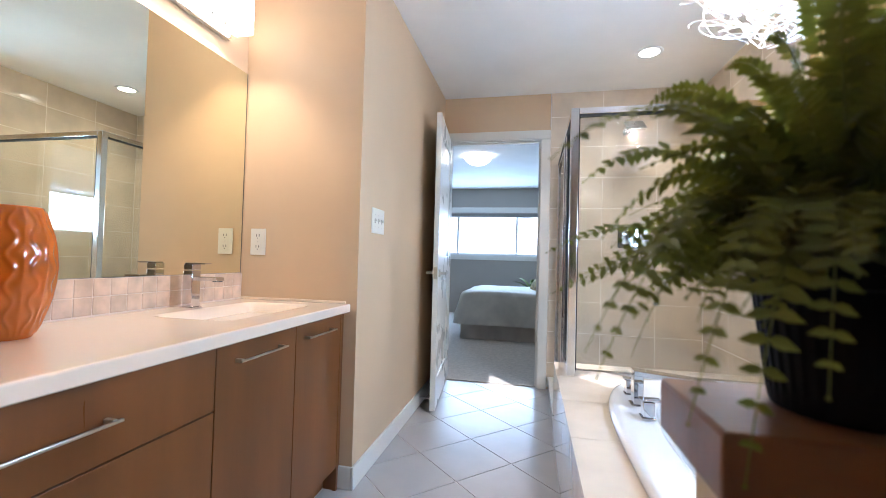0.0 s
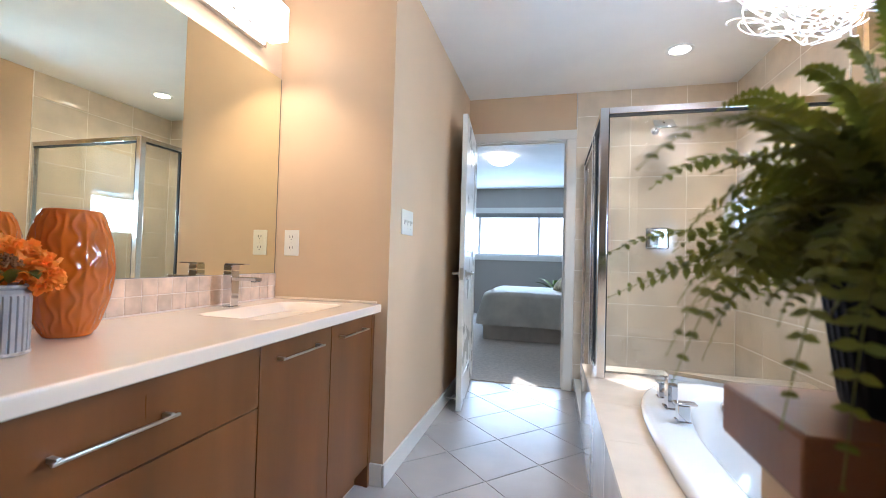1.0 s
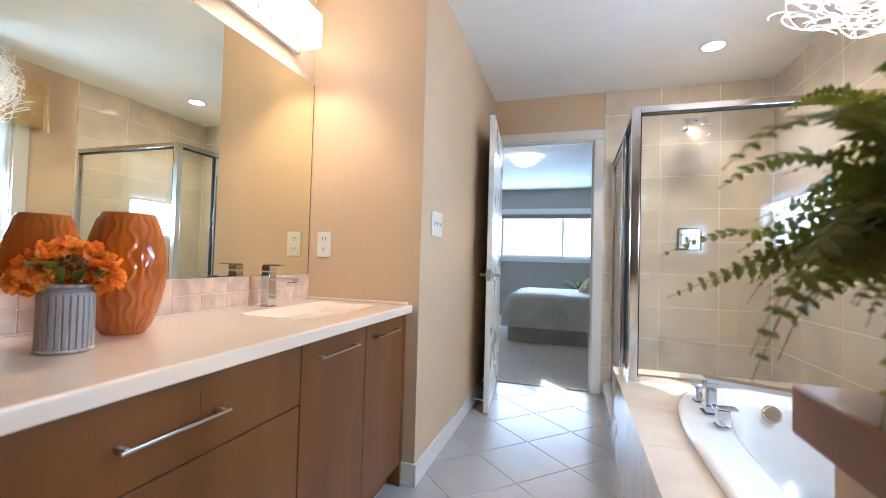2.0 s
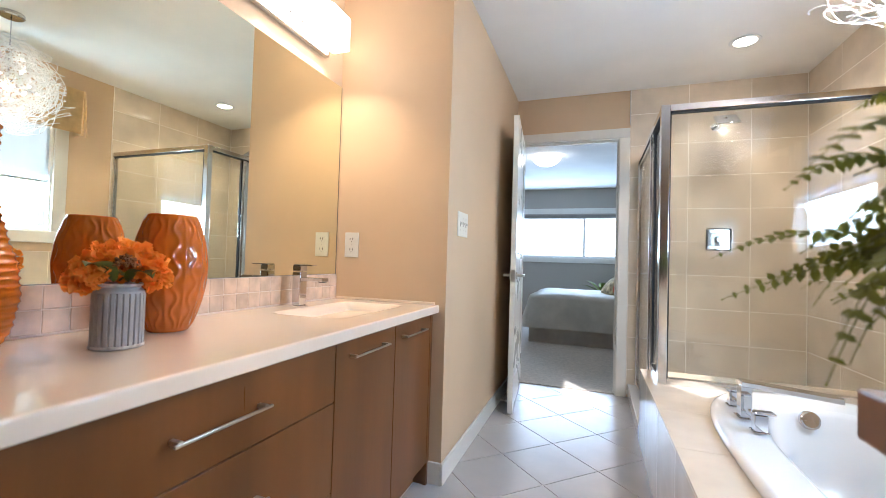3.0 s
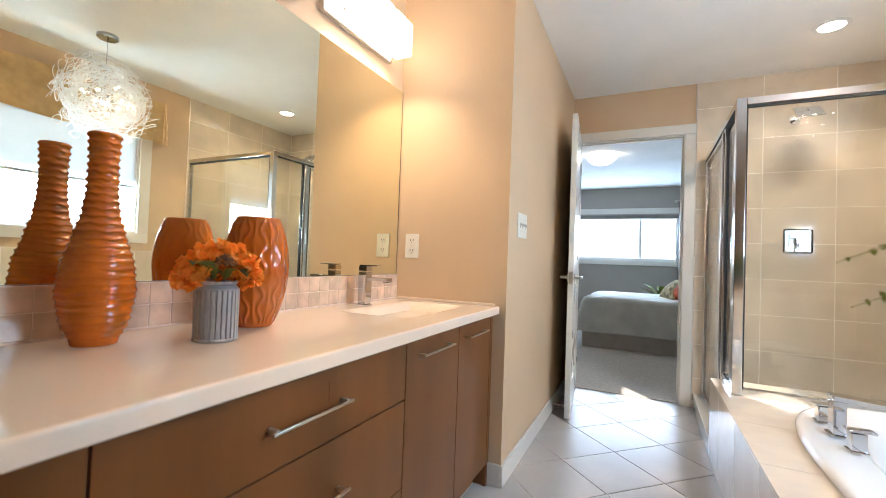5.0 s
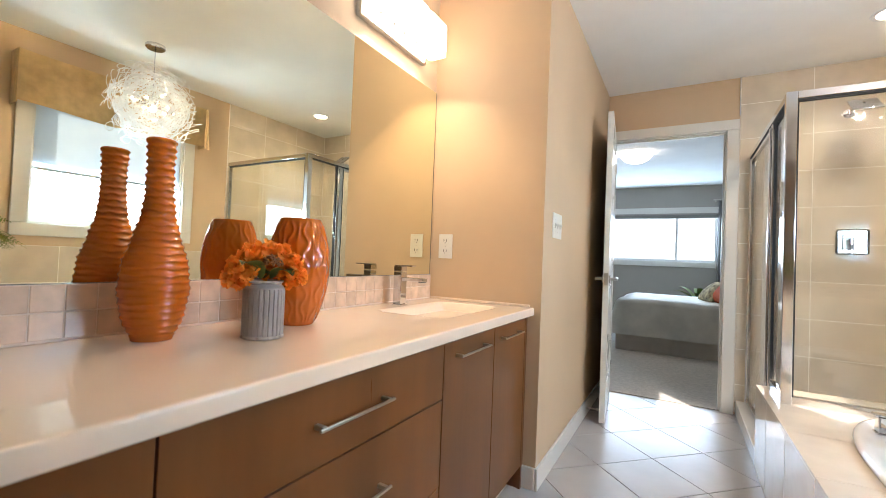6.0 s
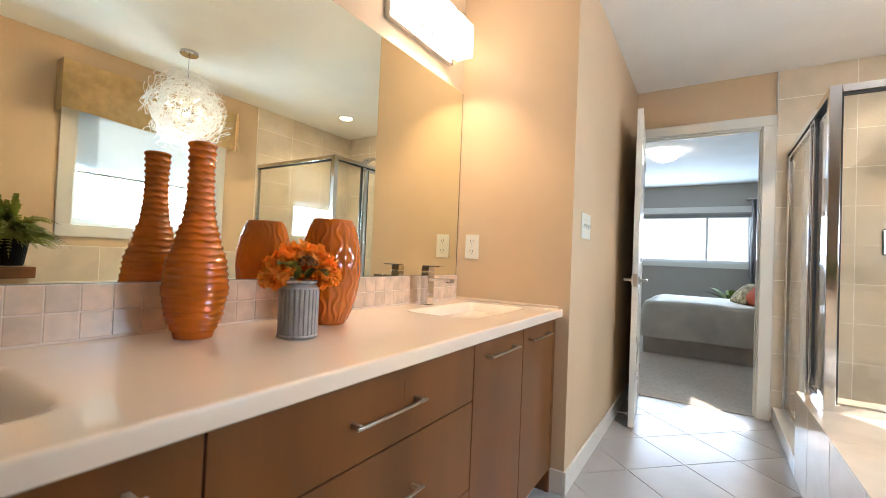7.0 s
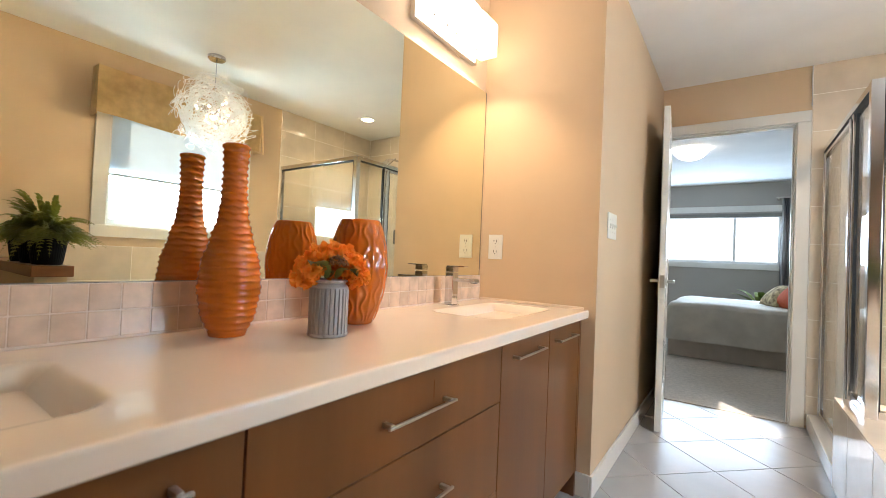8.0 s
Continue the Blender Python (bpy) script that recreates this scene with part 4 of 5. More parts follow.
bar("gasket", [(SH_X - 0.010, SH_X + 0.008, P1 - 0.041, P1 - 0.0355, DECK_Z + 0.035, SH_TOP - 0.0435)], mat=GASKET, bev=0)
dr = part("shower_door", boxes((SH_X - 0.016, SH_X + 0.010, P1 + 0.0065, P1 + 0.036, CURB_Z + 0.012, SH_TOP - 0.045), (SH_X - 0.016, SH_X + 0.010, P2 - 0.034, P2 - 0.0015, CURB_Z + 0.012, SH_TOP - 0.045),
          (SH_X - 0.016, SH_X + 0.010, P1 + 0.036, P2 - 0.034, CURB_Z + 0.012, CURB_Z + 0.045), (SH_X - 0.016, SH_X + 0.010, P1 + 0.036, P2 - 0.034, SH_TOP - 0.07, SH_TOP - 0.045), bevel=0.003), FRAMEM, shower)
part("door_glass", boxes((SH_X - 0.006, SH_X, P1 + 0.0365, P2 - 0.0345, CURB_Z + 0.0455, SH_TOP - 0.0705)), GLASS, dr, "clear glass").visible_shadow = False
part("gasket", boxes((SH_X - 0.0185, SH_X - 0.0165, P1 + 0.034, P1 + 0.041, CURB_Z + 0.03, SH_TOP - 0.06)), GASKET, dr)
curb = structure("shower_curb", boxes((DECK_X, SH_X + 0.05, DECK_Y1 + 0.001, FAR - 0.002, 0.0, CURB_Z), bevel=0.006), TUBW, "low white shower curb", "shower curb")
structure("shower_base", boxes((SH_X + 0.05, RIGHT - 0.012, DECK_Y1 + 0.001, FAR - 0.012, 0.0, 0.05), bevel=0.004), TUBW, "white shower base", "shower base")


def shower_set():
    s = thing("rain_shower", (2.07, 1.60, 2.06), "square chrome rain shower head on a wall arm", "shower")
    bm = boxes((2.00, 2.14, 1.42, 1.56, 2.035, 2.047), bevel=0.003)
    bmesh.ops.rotate(bm, verts=bm.verts[:], cent=(2.07, 1.49, 2.04), matrix=Matrix.Rotation(radians(38), 3, "X"))
    part("head_plate", bm, CHROME, s)
    am = bmesh.new()
    tube(am, [Vector(p) for p in ((2.07, FAR - 0.012, 2.07), (2.07, 1.70, 2.085), (2.07, 1.60, 2.085), (2.07, 1.53, 2.065), (2.07, 1.497, 2.045))], 0.011, 12)
    part("arm", am, CHROME, s)
    part("flange", cylinder(bmesh.new(), (2.07, FAR - 0.0105, 2.07), (2.07, FAR - 0.018, 2.07), 0.03, 24), CHROME, s)
    v = thing("shower_valve", (2.095, FAR - 0.011, 1.235), "square chrome shower valve with a lever", "shower valve")
    part("valve_plate", boxes((2.014, 2.176, FAR - 0.018, FAR - 0.0105, 1.152, 1.316), bevel=0.012), CHROME, v)
    part("inner_plate", boxes((2.045, 2.145, FAR - 0.026, FAR - 0.0185, 1.183, 1.285), bevel=0.004), NICKEL, v)
    part("lever", boxes((2.075, 2.115, FAR - 0.066, FAR - 0.0265, 1.215, 1.255), (2.087, 2.103, FAR - 0.078, FAR - 0.062, 1.165, 1.255), bevel=0.003), CHROME, v)


shower_set()
structure("trim", boxes((1.484, 1.490, FAR - 0.0125, FAR - 0.0005, DOOR_H + 0.09, CEIL_Z - 0.001)), FRAMEM, "thin metal trim at the end of the wall tiles", "trim")

# ---------------- ceiling lamps ----------------


def downlight(x, y):
    d = thing("downlight", (x, y, CEIL_Z), "round recessed ceiling downlight, switched on", "downlight")
    part("trim_ring", lathe([(0.060, -0.002), (0.062, -0.006), (0.082, -0.005), (0.085, -0.0005)], 40, (x, y, CEIL_Z), cap_bottom=False), VINYL, d)
    part("lens", lathe([(0.0595, -0.0035), (0.002, -0.0045)], 32, (x, y, CEIL_Z)), DISC, d, "glowing lens")


downlight(2.08, 1.165)


def chandelier():
    cx, cy, cz, R = 2.06, -0.39, 1.99, 0.315
    c = thing("chandelier", (cx, cy, CEIL_Z), "lit ball chandelier of tangled silver wire loops", "chandelier")
    part("canopy", lathe([(0.060, 0.0), (0.060, -0.018), (0.052, -0.025), (0.006, -0.026)], 32, (cx, cy, CEIL_Z - 0.0005)), CHROME, c)
    part("cord", cylinder(bmesh.new(), (cx, cy, CEIL_Z - 0.026), (cx, cy, cz + 0.03), 0.003, 8), CHROME, c)
    hub = bmesh.new()
    bmesh.ops.create_icosphere(hub, subdivisions=2, radius=0.016, matrix=Matrix.Translation((cx, cy, cz)))
    part("hub", hub, CHROME, c)
    rng = random.Random(11)
    for k in range(14):
        d = Vector((rng.gauss(0, 1), rng.gauss(0, 1), rng.gauss(0, 0.9))).normalized()
        p = Vector((cx, cy, cz)) + d * rng.uniform(0.08, 0.17)
        am = cylinder(bmesh.new(), (cx, cy, cz), p, 0.003, 6)
        arm = part("arm", am, CHROME, c)
        bb = bmesh.new()
        bmesh.ops.create_uvsphere(bb, u_segments=10, v_segments=8, radius=0.008, matrix=Matrix.Translation(p + d * 0.008))
        part("bulb", bb, BULB, arm, "glowing capsule bulb")
    for k in range(230):
        # loops spread evenly over the ball
        up = 1 - 2 * (k + 0.5) / 230
        d = Vector((math.sqrt(1 - up * up) * math.cos(2.39996 * k), math.sqrt(1 - up * up) * math.sin(2.39996 * k), up))
        a = d.cross(Vector((rng.gauss(0, 1), rng.gauss(0, 1), rng.gauss(0, 1)))).normalized()
        b = d.cross(a)
        r0, turns = rng.uniform(0.036, 0.062), rng.uniform(1.3, 2.3)
        drift = (a * rng.uniform(-1, 1) + b * rng.uniform(-1, 1)) * 0.10
        tilt = rng.uniform(0.05, 0.75)
        ph, shell = rng.uniform(0, 6.28), rng.uniform(0.15, 0.275)
        pts = []
        for i in range(46):
            u = i / 45
            an = ph + 2 * math.pi * turns * u
            q = d * (shell + tilt * r0 * math.sin(an)) + a * (r0 * math.cos(an)) + b * (r0 * math.sin(an) * (1.1 - tilt)) + drift * (u - 0.5) * 2
            if q.length > R:
                q *= R / q.length
            pts.append(Vector((cx, cy, cz)) + q)
        part("wire_loop", tube(bmesh.new(), pts, 0.0022, 5), WIRE, c, smooth=80)


chandelier()

# ---------------- bedroom beyond the door ----------------
structure("floor_bedroom", boxes((BED_L, BED_R, FAR + 0.012, BED_FAR + 0.1, -0.14, 0.008)), CARPET, "beige bedroom carpet", "carpet")
structure("ceiling_bedroom", boxes((BED_L, BED_R, FAR + 0.11, BED_FAR + 0.1, CEIL_Z, CEIL_Z + 0.12)), CEIL, "white painted bedroom ceiling", "ceiling")
BW0, BW1, BWZ0, BWZ1 = -0.80, 1.66, 1.125, 1.93
structure("wall_bed_far", boxes((BED_L, BW0, BED_FAR, BED_FAR + 0.15, -0.1, CEIL_Z), (BW1, BED_R, BED_FAR, BED_FAR + 0.15, -0.1, CEIL_Z), (BW0, BW1, BED_FAR, BED_FAR + 0.15, -0.1, BWZ0), (BW0, BW1, BED_FAR, BED_FAR + 0.15, BWZ1, CEIL_Z)),
          BED_PAINT, "grey painted bedroom wall with a wide window", "wall")
structure("wall_bed_west", boxes((BED_L - 0.12, BED_L, FAR, BED_FAR + 0.15, -0.1, CEIL_Z)), BED_PAINT, "grey painted bedroom side wall", "wall")
structure("wall_bed_east", boxes((BED_R, BED_R + 0.12, FAR + 0.11, BED_FAR + 0.15, -0.1, CEIL_Z)), BED_PAINT, "grey painted bedroom wall behind the bed", "wall")
structure("wall_bed_south", boxes((BED_L, 0.3, FAR, FAR + 0.11, -0.1, CEIL_Z)), BED_PAINT, "grey painted bedroom wall beside the doorway", "wall")
bw = thing("window_2", (0.43, BED_FAR, BWZ0), "wide white sliding bedroom window", "window", kind="structure")
part("window_frame", boxes((BW0, BW1, BED_FAR + 0.05, BED_FAR + 0.11, BWZ0, BWZ0 + 0.045), (BW0, BW1, BED_FAR + 0.05, BED_FAR + 0.11, BWZ1 - 0.045, BWZ1), (BW0, BW0 + 0.045, BED_FAR + 0.05, BED_FAR + 0.11, BWZ0 + 0.045, BWZ1 - 0.045),
     (BW1 - 0.045, BW1, BED_FAR + 0.05, BED_FAR + 0.11, BWZ0 + 0.045, BWZ1 - 0.045), (1.045, 1.085, BED_FAR + 0.05, BED_FAR + 0.11, BWZ0 + 0.045, BWZ1 - 0.045), (-0.09, -0.05, BED_FAR + 0.05, BED_FAR + 0.11, BWZ0 + 0.045, BWZ1 - 0.045), bevel=0.003), VINYL, bw)
for x0, x1 in ((BW0 + 0.0455, -0.0905), (-0.0495, 1.0445), (1.0855, BW1 - 0.0455)):
    part("pane", boxes((x0, x1, BED_FAR + 0.078, BED_FAR + 0.083, BWZ0 + 0.0455, BWZ1 - 0.0455)), PANE, bw).visible_shadow = False
part("side_trim", boxes((BW1, BW1 + 0.075, BED_FAR - 0.016, BED_FAR, BWZ0, BWZ1), bevel=0.003), TRIM, bw)
part("side_trim", boxes((BW0 - 0.075, BW0, BED_FAR - 0.016, BED_FAR, BWZ0, BWZ1), bevel=0.003), TRIM, bw)
part("head_trim", boxes((BW0 - 0.075, BW1 + 0.075, BED_FAR - 0.016, BED_FAR, BWZ1 + 0.02, BWZ1 + 0.12), bevel=0.003), TRIM, bw)
part("window_sill", boxes((BW0 - 0.075, BW1 + 0.075, BED_FAR - 0.022, BED_FAR, BWZ0 - 0.085, BWZ0), bevel=0.003), TRIM, bw)
bb = thing("window_blind", (0.43, BED_FAR - 0.02, BWZ1), "raised grey window blind", "blind")
part("headrail", boxes((BW0 + 0.002, BW1 - 0.002, BED_FAR + 0.002, BED_FAR + 0.04, BWZ1 - 0.055, BWZ1 - 0.001), bevel=0.003), CURTAIN, bb)
part("bottom_bar", boxes((BW0 + 0.002, BW1 - 0.002, BED_FAR + 0.006, BED_FAR + 0.036, BWZ1 - 0.075, BWZ1 - 0.056), bevel=0.003), VINYL, bb)


def curtain():
    c = thing("curtain", (1.80, BED_FAR - 0.07, 0.02), "long grey curtain gathered beside the window", "curtain")
    bm = bmesh.new()
    rows = []
    for j in range(13):
        z = 0.02 + 2.12 * j / 12
        row = []
        for i in range(61):
            u = i / 60
            row.append(bm.verts.new((1.645 + 0.33 * u + 0.01 * math.sin(j * 0.7 + u * 9), BED_FAR - 0.075 + 0.028 * math.sin(u * 2 * math.pi * 6 + 0.2 * j), z)))
        rows.append(row)
    for a, b in zip(rows, rows[1:]):
        for k in range(60):
            bm.faces.new((a[k], a[k + 1], b[k + 1], b[k]))
    bmesh.ops.solidify(bm, geom=bm.faces[:], thickness=0.003)
    part("cloth", bm, CURTAIN, c, smooth=70)
    part("rod", cylinder(bmesh.new(), (1.58, BED_FAR - 0.075, 2.155), (2.1, BED_FAR - 0.075, 2.155), 0.011, 12), NICKEL, c)
    part("bracket", boxes((1.60, 1.62, BED_FAR - 0.075, BED_FAR - 0.0005, 2.13, 2.15)), NICKEL, c)


curtain()


def bed():
    x0, x1, y0, y1, top = 0.435, 2.86, 3.64, 5.24, 0.618
    b = thing("bed", (1.7, 4.47, 0.008), "bed with a pale woven bedspread and grey skirt", "bed")
    part("mattress", boxes((x0 + 0.03, x1, y0 + 0.03, y1 - 0.03, 0.30, top - 0.02), bevel=0.05), SPREAD, b)
    part("base", boxes((x0 + 0.06, x1, y0 + 0.06, y1 - 0.06, 0.03, 0.2995)), CARC, b)
    sk = bmesh.new()
    path = [(x1, y0 + 0.03), (x0 + 0.03, y0 + 0.03), (x0 + 0.03, y1 - 0.03), (x1, y1 - 0.03)]
    pts = []
    for (ax, ay), (bx, by) in zip(path, path[1:]):
        n = int(math.hypot(bx - ax, by - ay) / 0.03)
        for i in range(n):
            s = i / n
            w = 0.006 * math.sin(i * 0.9) + 0.004 * math.sin(i * 0.37)
            nx, ny = (by - ay), -(bx - ax)
            ln = math.hypot(nx, ny)
            pts.append((ax + (bx - ax) * s + nx / ln * w, ay + (by - ay) * s + ny / ln * w))
    lo = [sk.verts.new((x, y, 0.012)) for x, y in pts]
    hi = [sk.verts.new((x, y, 0.33)) for x, y in pts]
    for k in range(len(pts) - 1):
        sk.faces.new((lo[k], lo[k + 1], hi[k + 1], hi[k]))
    bmesh.ops.solidify(sk, geom=sk.faces[:], thickness=0.004)
    part("bed_skirt", sk, SKIRT, b, "grey gathered bed skirt", smooth=60)
    # bedspread: a softly rounded top whose sides flare a little towards the hem
    sp = bmesh.new()
    rings = []
    for off, z in ((0.10, top + 0.004), (0.03, top), (-0.005, top - 0.018), (-0.02, top - 0.05), (-0.04, top - 0.14), (-0.075, top - 0.27), (-0.092, 0.205)):
        ring = []
        xx0, yy0, yy1 = x0 + off + 0.03, y0 + off + 0.03, y1 - off - 0.03
        r = 0.09
        outline = [(x1, yy0)]
        for i in range(40):
            outline.append((x1 + (xx0 + r - x1) * (i + 1) / 40, yy0))
        for i in range(1, 9):
            a = i / 8 * math.pi / 2
            outline.append((xx0 + r - r * math.sin(a), yy0 + r - r * math.cos(a)))
        for i in range(26):
            outline.append((xx0, yy0 + r + (yy1 - yy0 - 2 * r) * (i + 1) / 26))
        for i in range(1, 9):
            a = i / 8 * math.pi / 2
            outline.append((xx0 + r - r * math.cos(a), yy1 - r + r * math.sin(a)))
        for i in range(40):
            outline.append((xx0 + r + (x1 - xx0 - r) * (i + 1) / 40, yy1))
        fall = max(0, min(1, (top - z) / 0.3))
        for k, (x, y) in enumerate(outline):
            w = fall * (0.012 * math.sin(k * 0.55) + 0.007 * math.sin(k * 1.3 + 1))
            ring.append(sp.verts.new((x - w * 0.5, y - w, z + 0.006 * math.sin(k * 0.4) * (1 - fall))))
        rings.append(ring)
    for p, q in zip(rings, rings[1:]):
        for k in range(len(p) - 1):
            sp.faces.new((p[k], p[k + 1], q[k + 1], q[k]))
    sp.faces.new(rings[0])
    bmesh.ops.solidify(sp, geom=sp.faces[:], thickness=0.006)
    part("bedspread", sp, SPREAD, b, "pale woven bedspread", smooth=50)
    part("headboard", boxes((2.862, 2.898, y0 - 0.02, y1 + 0.02, 0.01, 1.15), bevel=0.008), CARC, b)


bed()


def cushion(place, w, h, d, mat, label, turn, lean):
    bm = bmesh.new()
    n = 20
    grid = {}
    for s in (-1, 1):
        for i in range(n + 1):
            for j in range(n + 1):
                u, v = 2 * i / n - 1, 2 * j / n - 1
                th = d / 2 * ((1 - abs(u) ** 2.6) * (1 - abs(v) ** 2.6)) ** 0.55
                pin = 1 - 0.07 * (1 - abs(u * v)) * max(abs(u), abs(v)) ** 4
                grid[s, i, j] = bm.verts.new((s * th, u * w / 2 * pin, h / 2 + v * h / 2 * pin))
    for s in (-1, 1):
        for i in range(n):
            for j in range(n):
                bm.faces.new((grid[s, i, j], grid[s, i + 1, j], grid[s, i + 1, j + 1], grid[s, i, j + 1]))
    bmesh.ops.remove_doubles(bm, verts=bm.verts[:], dist=0.0008)
    ob = single("cushion", bm, mat, (0, 0, 0), label, "cushion", "cushions on the bed", smooth=80)
    ob.matrix_basis = pose(*place, 0, lean, turn)
    return ob


cushion((1.40, 4.27, 0.632), 0.40, 0.33, 0.17, PATTERN, "brown and cream patterned cushion on the bed", 20, 48)
cushion((1.52, 4.05, 0.632), 0.40, 0.33, 0.17, RUST, "rust-red cushion leaning on the bed pillows", 20, 42)
cushion((2.20, 4.15, 0.625), 0.66, 0.46, 0.20, SPREAD, "pale bed pillow leaning on the headboard", 0, -20)
cushion((2.20, 4.85, 0.625), 0.66, 0.46, 0.20, SPREAD, "pale bed pillow leaning on the headboard", 0, -20)


def floor_plant():
    p = (1.42, 5.72, 0.008)
    f = thing("floor_plant", p, "dark-leaved house plant in a pot behind the bed", "potted plant")
    part("pot", lathe([(0.11, 0), (0.15, 0.30), (0.155, 0.32), (0.14, 0.32), (0.13, 0.27), (0.01, 0.27)], 28, p), BLACKP, f)
    rng = random.Random(5)
    for k in range(16):
        az = k * 2.4 + rng.uniform(-0.2, 0.2)
        d, ln, up = Vector((math.cos(az), math.sin(az), 0)), rng.uniform(0.22, 0.42), rng.uniform(0.30, 0.55)
        s = Vector((-d.y, d.x, 0))
        bm = bmesh.new()
        rows = []
        for i in range(11):
            u = i / 10
            w = 0.004 if u < 0.35 else 0.042 * math.sin(math.pi * (u - 0.33) / 0.68) ** 0.8 + 0.002
            c = Vector(p) + Vector((0, 0, 0.27)) + d * ln * u * (0.4 + 0.6 * u) + Vector((0, 0, up * (1.6 * u - 0.75 * u * u)))
            rows.append([bm.verts.new(c - s * w + Vector((0, 0, w * 0.3))), bm.verts.new(c), bm.verts.new(c + s * w + Vector((0, 0, w * 0.3)))])
        for a, b in zip(rows, rows[1:]):
            for q in range(2):
                bm.faces.new((a[q], a[q + 1], b[q + 1], b[q]))
        part("leaf", bm, LEAF, f, smooth=180)


floor_plant()
cl = thing("ceiling_light", (0.63, 3.75, CEIL_Z), "lit frosted dome ceiling light in the bedroom", "ceiling light")
part("pan", cylinder(bmesh.new(), (0.63, 3.75, CEIL_Z - 0.03), (0.63, 3.75, CEIL_Z - 0.0005), 0.13, 36), NICKEL, cl)
part("glass_dome", lathe([(0.178, -0.028), (0.180, -0.034), (0.168, -0.055), (0.14, -0.085), (0.095, -0.112), (0.045, -0.127), (0.003, -0.131)], 40, (0.63, 3.75, CEIL_Z), cap_bottom=True), DOME, cl, "glowing frosted glass")
for k in range(3):
    a = radians(90 + 120 * k)
    part("clip", cylinder(bmesh.new(), (0.63 + 0.14 * math.cos(a), 3.75 + 0.14 * math.sin(a), CEIL_Z - 0.084), (0.63 + 0.145 * math.cos(a), 3.75 + 0.145 * math.sin(a), CEIL_Z - 0.092), 0.007, 8), NICKEL, cl)

structure("backdrop", boxes((-90, 90, 60, 60.5, -3.2, 40)), BACKGLOW, "bright hazy sky far beyond the bedroom window", "sky")

# ---------------- tiles, piece by piece ----------------
# splash
sm = piece_mesh("splash_tile", 0.004, 0.0555, 0.0555, STILE, 0.0012)
for r in range(2):
    for c in range(41):
        place_piece("splash_tile", sm, splash, (0.0045, -0.0315 - 0.0575 * c, TOP + 0.034 + 0.0582 * r))

# floor, laid diagonally
T, G = 0.339, 0.004
full = piece_mesh("floor_tile", T - G, T - G, 0.010, FLOOR, 0.0015)
R2 = math.sqrt(0.5)
U0, V0 = 0.860, -0.262


def clip_tile(u, v, rect):
    """A floor tile cut to the walls."""
    x0, x1, y0, y1 = rect
    bm = bmesh.new()
    box(bm, -(T - G) / 2, (T - G) / 2, -(T - G) / 2, (T - G) / 2, -0.005, 0.005, 0.0015, 1)
    cx, cy = (u - v) * R2, (u + v) * R2
    bmesh.ops.transform(bm, verts=bm.verts[:], matrix=Matrix.Translation((cx, cy, -0.005)) @ Matrix.Rotation(radians(45), 4, "Z"))
    for co, no in (((x0, 0, 0), (-1, 0, 0)), ((x1, 0, 0), (1, 0, 0)), ((0, y0, 0), (0, -1, 0)), ((0, y1, 0), (0, 1, 0))):
        if not bm.verts:
            break
        cut = bmesh.ops.bisect_plane(bm, geom=bm.verts[:] + bm.edges[:] + bm.faces[:], plane_co=co, plane_no=no, clear_outer=True)
        edges = [e for e in cut["geom_cut"] if isinstance(e, bmesh.types.BMEdge)]
        if edges:
            bmesh.ops.contextual_create(bm, geom=edges)
    return bm


for rect in ((0.001, RIGHT - 0.001, BACK, VY0 - 0.005), (0.475, RIGHT - 0.001, VY0 - 0.005, -1.402), (0.475, DECK_X + 0.005, -1.402, -0.001), (SWITCH + 0.0005, DECK_X + 0.005, -0.001, FAR + 0.012), (DOOR_L + 0.02, DOOR_R - 0.03, FAR + 0.012, FAR + 0.013)):
    for i in range(-16, 12):
        for j in range(-14, 14):
            u, v = U0 + T * (i + 0.5), V0 + T * (j + 0.5)
            cx, cy = (u - v) * R2, (u + v) * R2
            half = T * R2
            x0, x1, y0, y1 = rect
            if cx + half < x0 or cx - half > x1 or cy + half < y0 or cy - half > y1 or y1 - y0 < 0.01:
                continue
            if cx - half > x0 and cx + half < x1 and cy - half > y0 and cy + half < y1:
                place_piece("floor_tile", full, floor, (cx, cy, -0.005), radians(45))
            else:
                bm = clip_tile(u, v, rect)
                if bm.faces:
                    part("floor_tile", bm, FLOOR, floor)
                else:
                    bm.free()

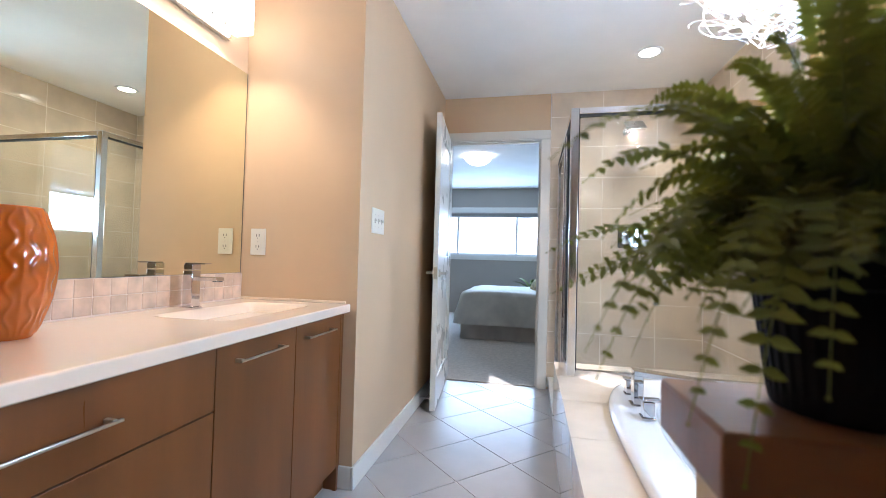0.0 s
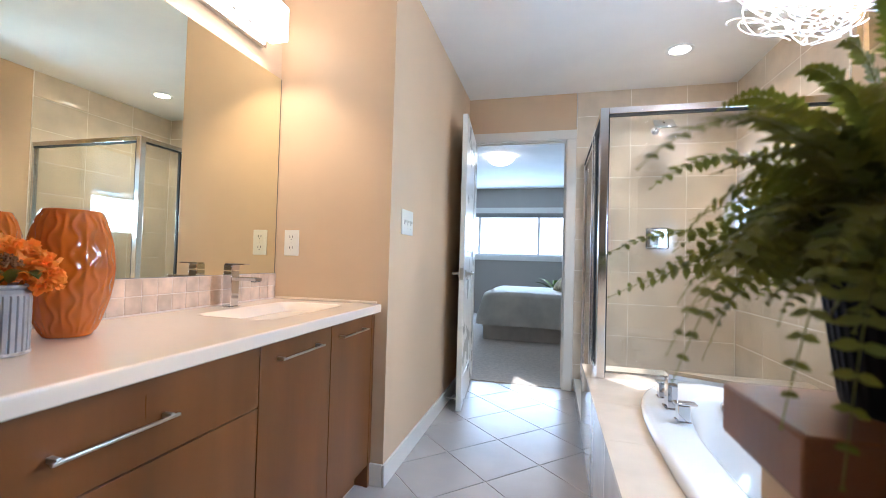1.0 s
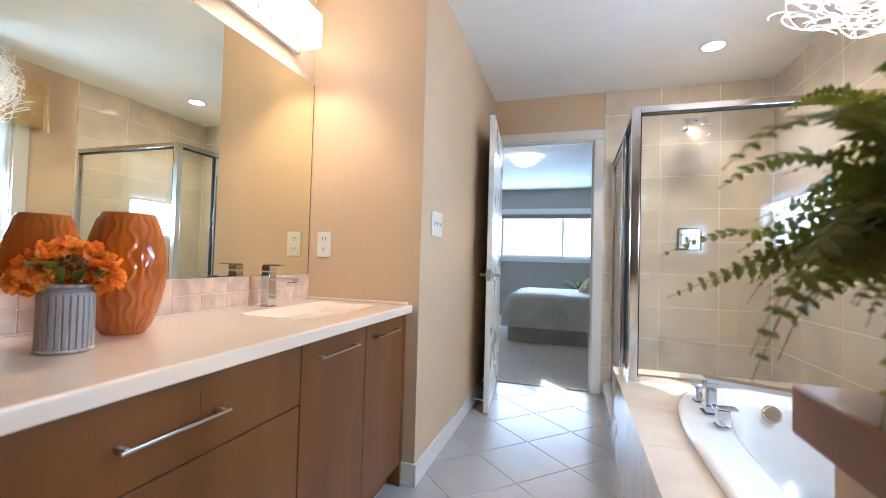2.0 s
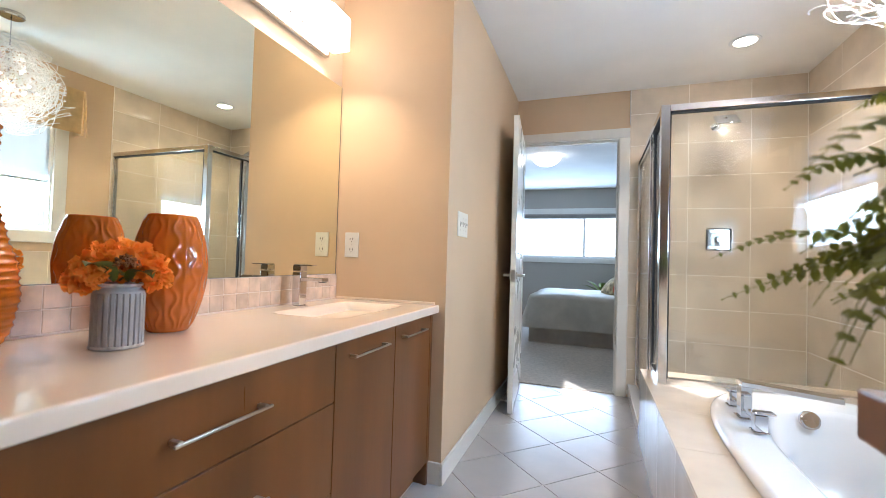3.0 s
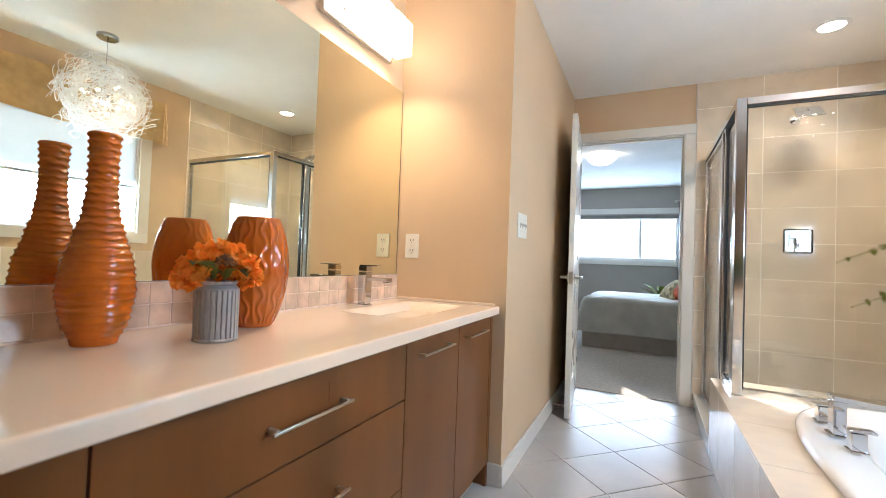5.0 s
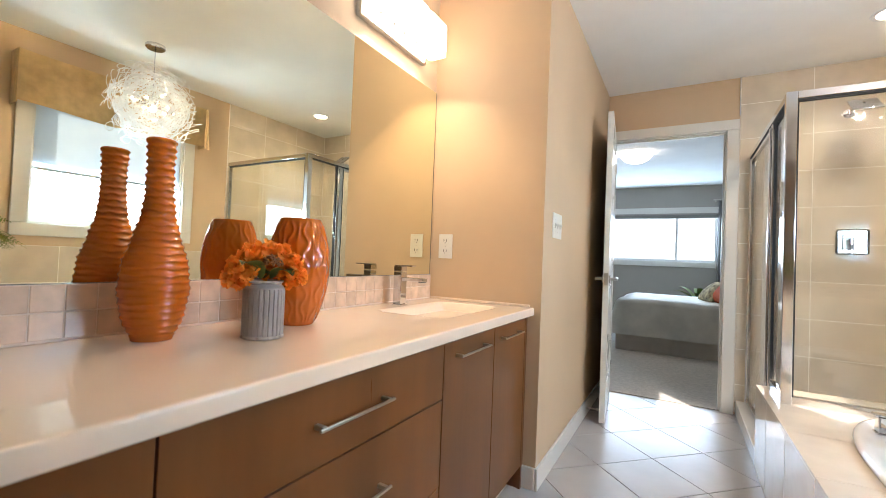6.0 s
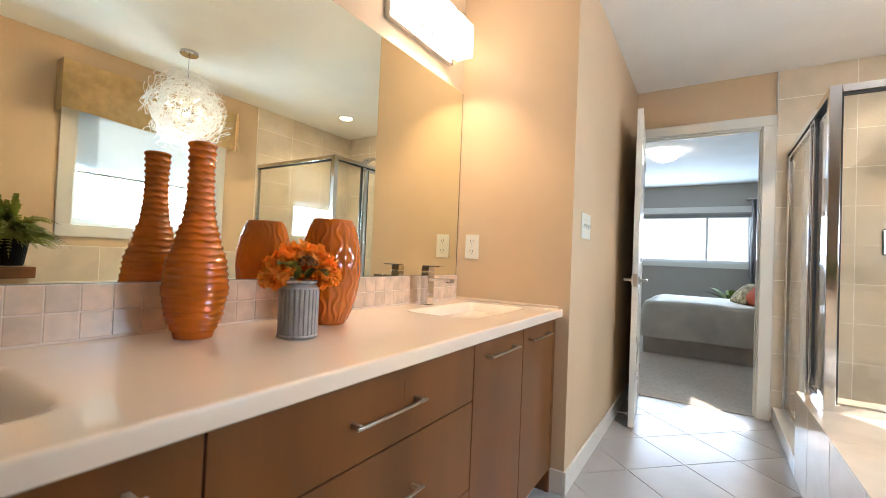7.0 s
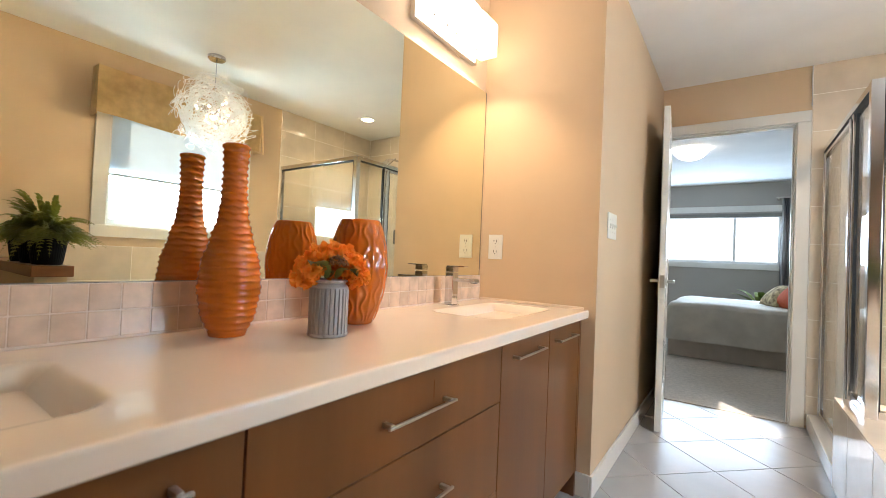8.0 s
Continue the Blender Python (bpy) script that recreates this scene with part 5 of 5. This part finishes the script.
# shower walls: stacked tiles of 0.40 by 0.25
ZJ = [0.05 - 0.0, 0.215, 0.465, 0.715, 0.965, 1.215, 1.465, 1.715, 1.965, 2.215, CEIL_Z - 0.001]
g = 0.002
structure("grout_bed", boxes((1.4905, RIGHT - 0.0005, FAR - 0.0095, FAR - 0.0005, 0.02, CEIL_Z - 0.001), (RIGHT - 0.0095, RIGHT - 0.0005, 0.545, FAR - 0.010, 0.02, CEIL_Z - 0.001),
          (RIGHT - 0.0095, RIGHT - 0.0005, DECK_Y0, 0.5445, DECK_Z, 1.0)), GROUT, "pale grout behind the wall tiles", "grout")
for x0, x1 in ((1.4905, 1.895), (1.895, 2.295), (2.295, RIGHT - 0.011)):
    for z0, z1 in zip(ZJ, ZJ[1:]):
        part("wall_tile", boxes((x0 + g, x1 - g, FAR - 0.0105, FAR - 0.0055, z0 + g, z1 - g), bevel=0.0012), WTILE, wall_north)
for y0, y1 in ((0.545, 0.945), (0.945, 1.345), (1.345, FAR - 0.0112)):
    for z0, z1 in zip(ZJ, ZJ[1:]):
        part("wall_tile", boxes((RIGHT - 0.0105, RIGHT - 0.0055, y0 + g, y1 - g, z0 + g, z1 - g), bevel=0.0012), WTILE, wall_east)
for k in range(5):
    y1 = 0.5445 - 0.40 * k
    for z0, z1 in ((DECK_Z + 0.001, 0.5), (0.5, 0.75), (0.75, 1.0)):
        part("wall_tile", boxes((RIGHT - 0.0105, RIGHT - 0.0055, max(DECK_Y0, y1 - 0.40) + g, y1 - g, z0 + g, z1 - g), bevel=0.0012), WTILE, wall_east)

# deck face
for y0, y1 in ((-1.30, -1.05), (-1.05, -0.65), (-0.65, -0.25), (-0.25, 0.15), (0.15, 0.55), (0.55, DECK_Y1)):
    part("face_tile", boxes((DECK_X, DECK_X + 0.009, y0 + g, y1 - g, 0.003, DECK_Z - 0.0105), bevel=0.0012), DTILE, deck)
for x0, x1 in ((DECK_X, SH_X - 0.02), (SH_X + 0.052, 2.0), (2.0, RIGHT - 0.012)):
    part("face_tile", boxes((x0 + 0.0095, x1 - g, DECK_Y1 - 0.009, DECK_Y1, CURB_Z + 0.002, DECK_Z - 0.0105), bevel=0.0012), DTILE, deck)
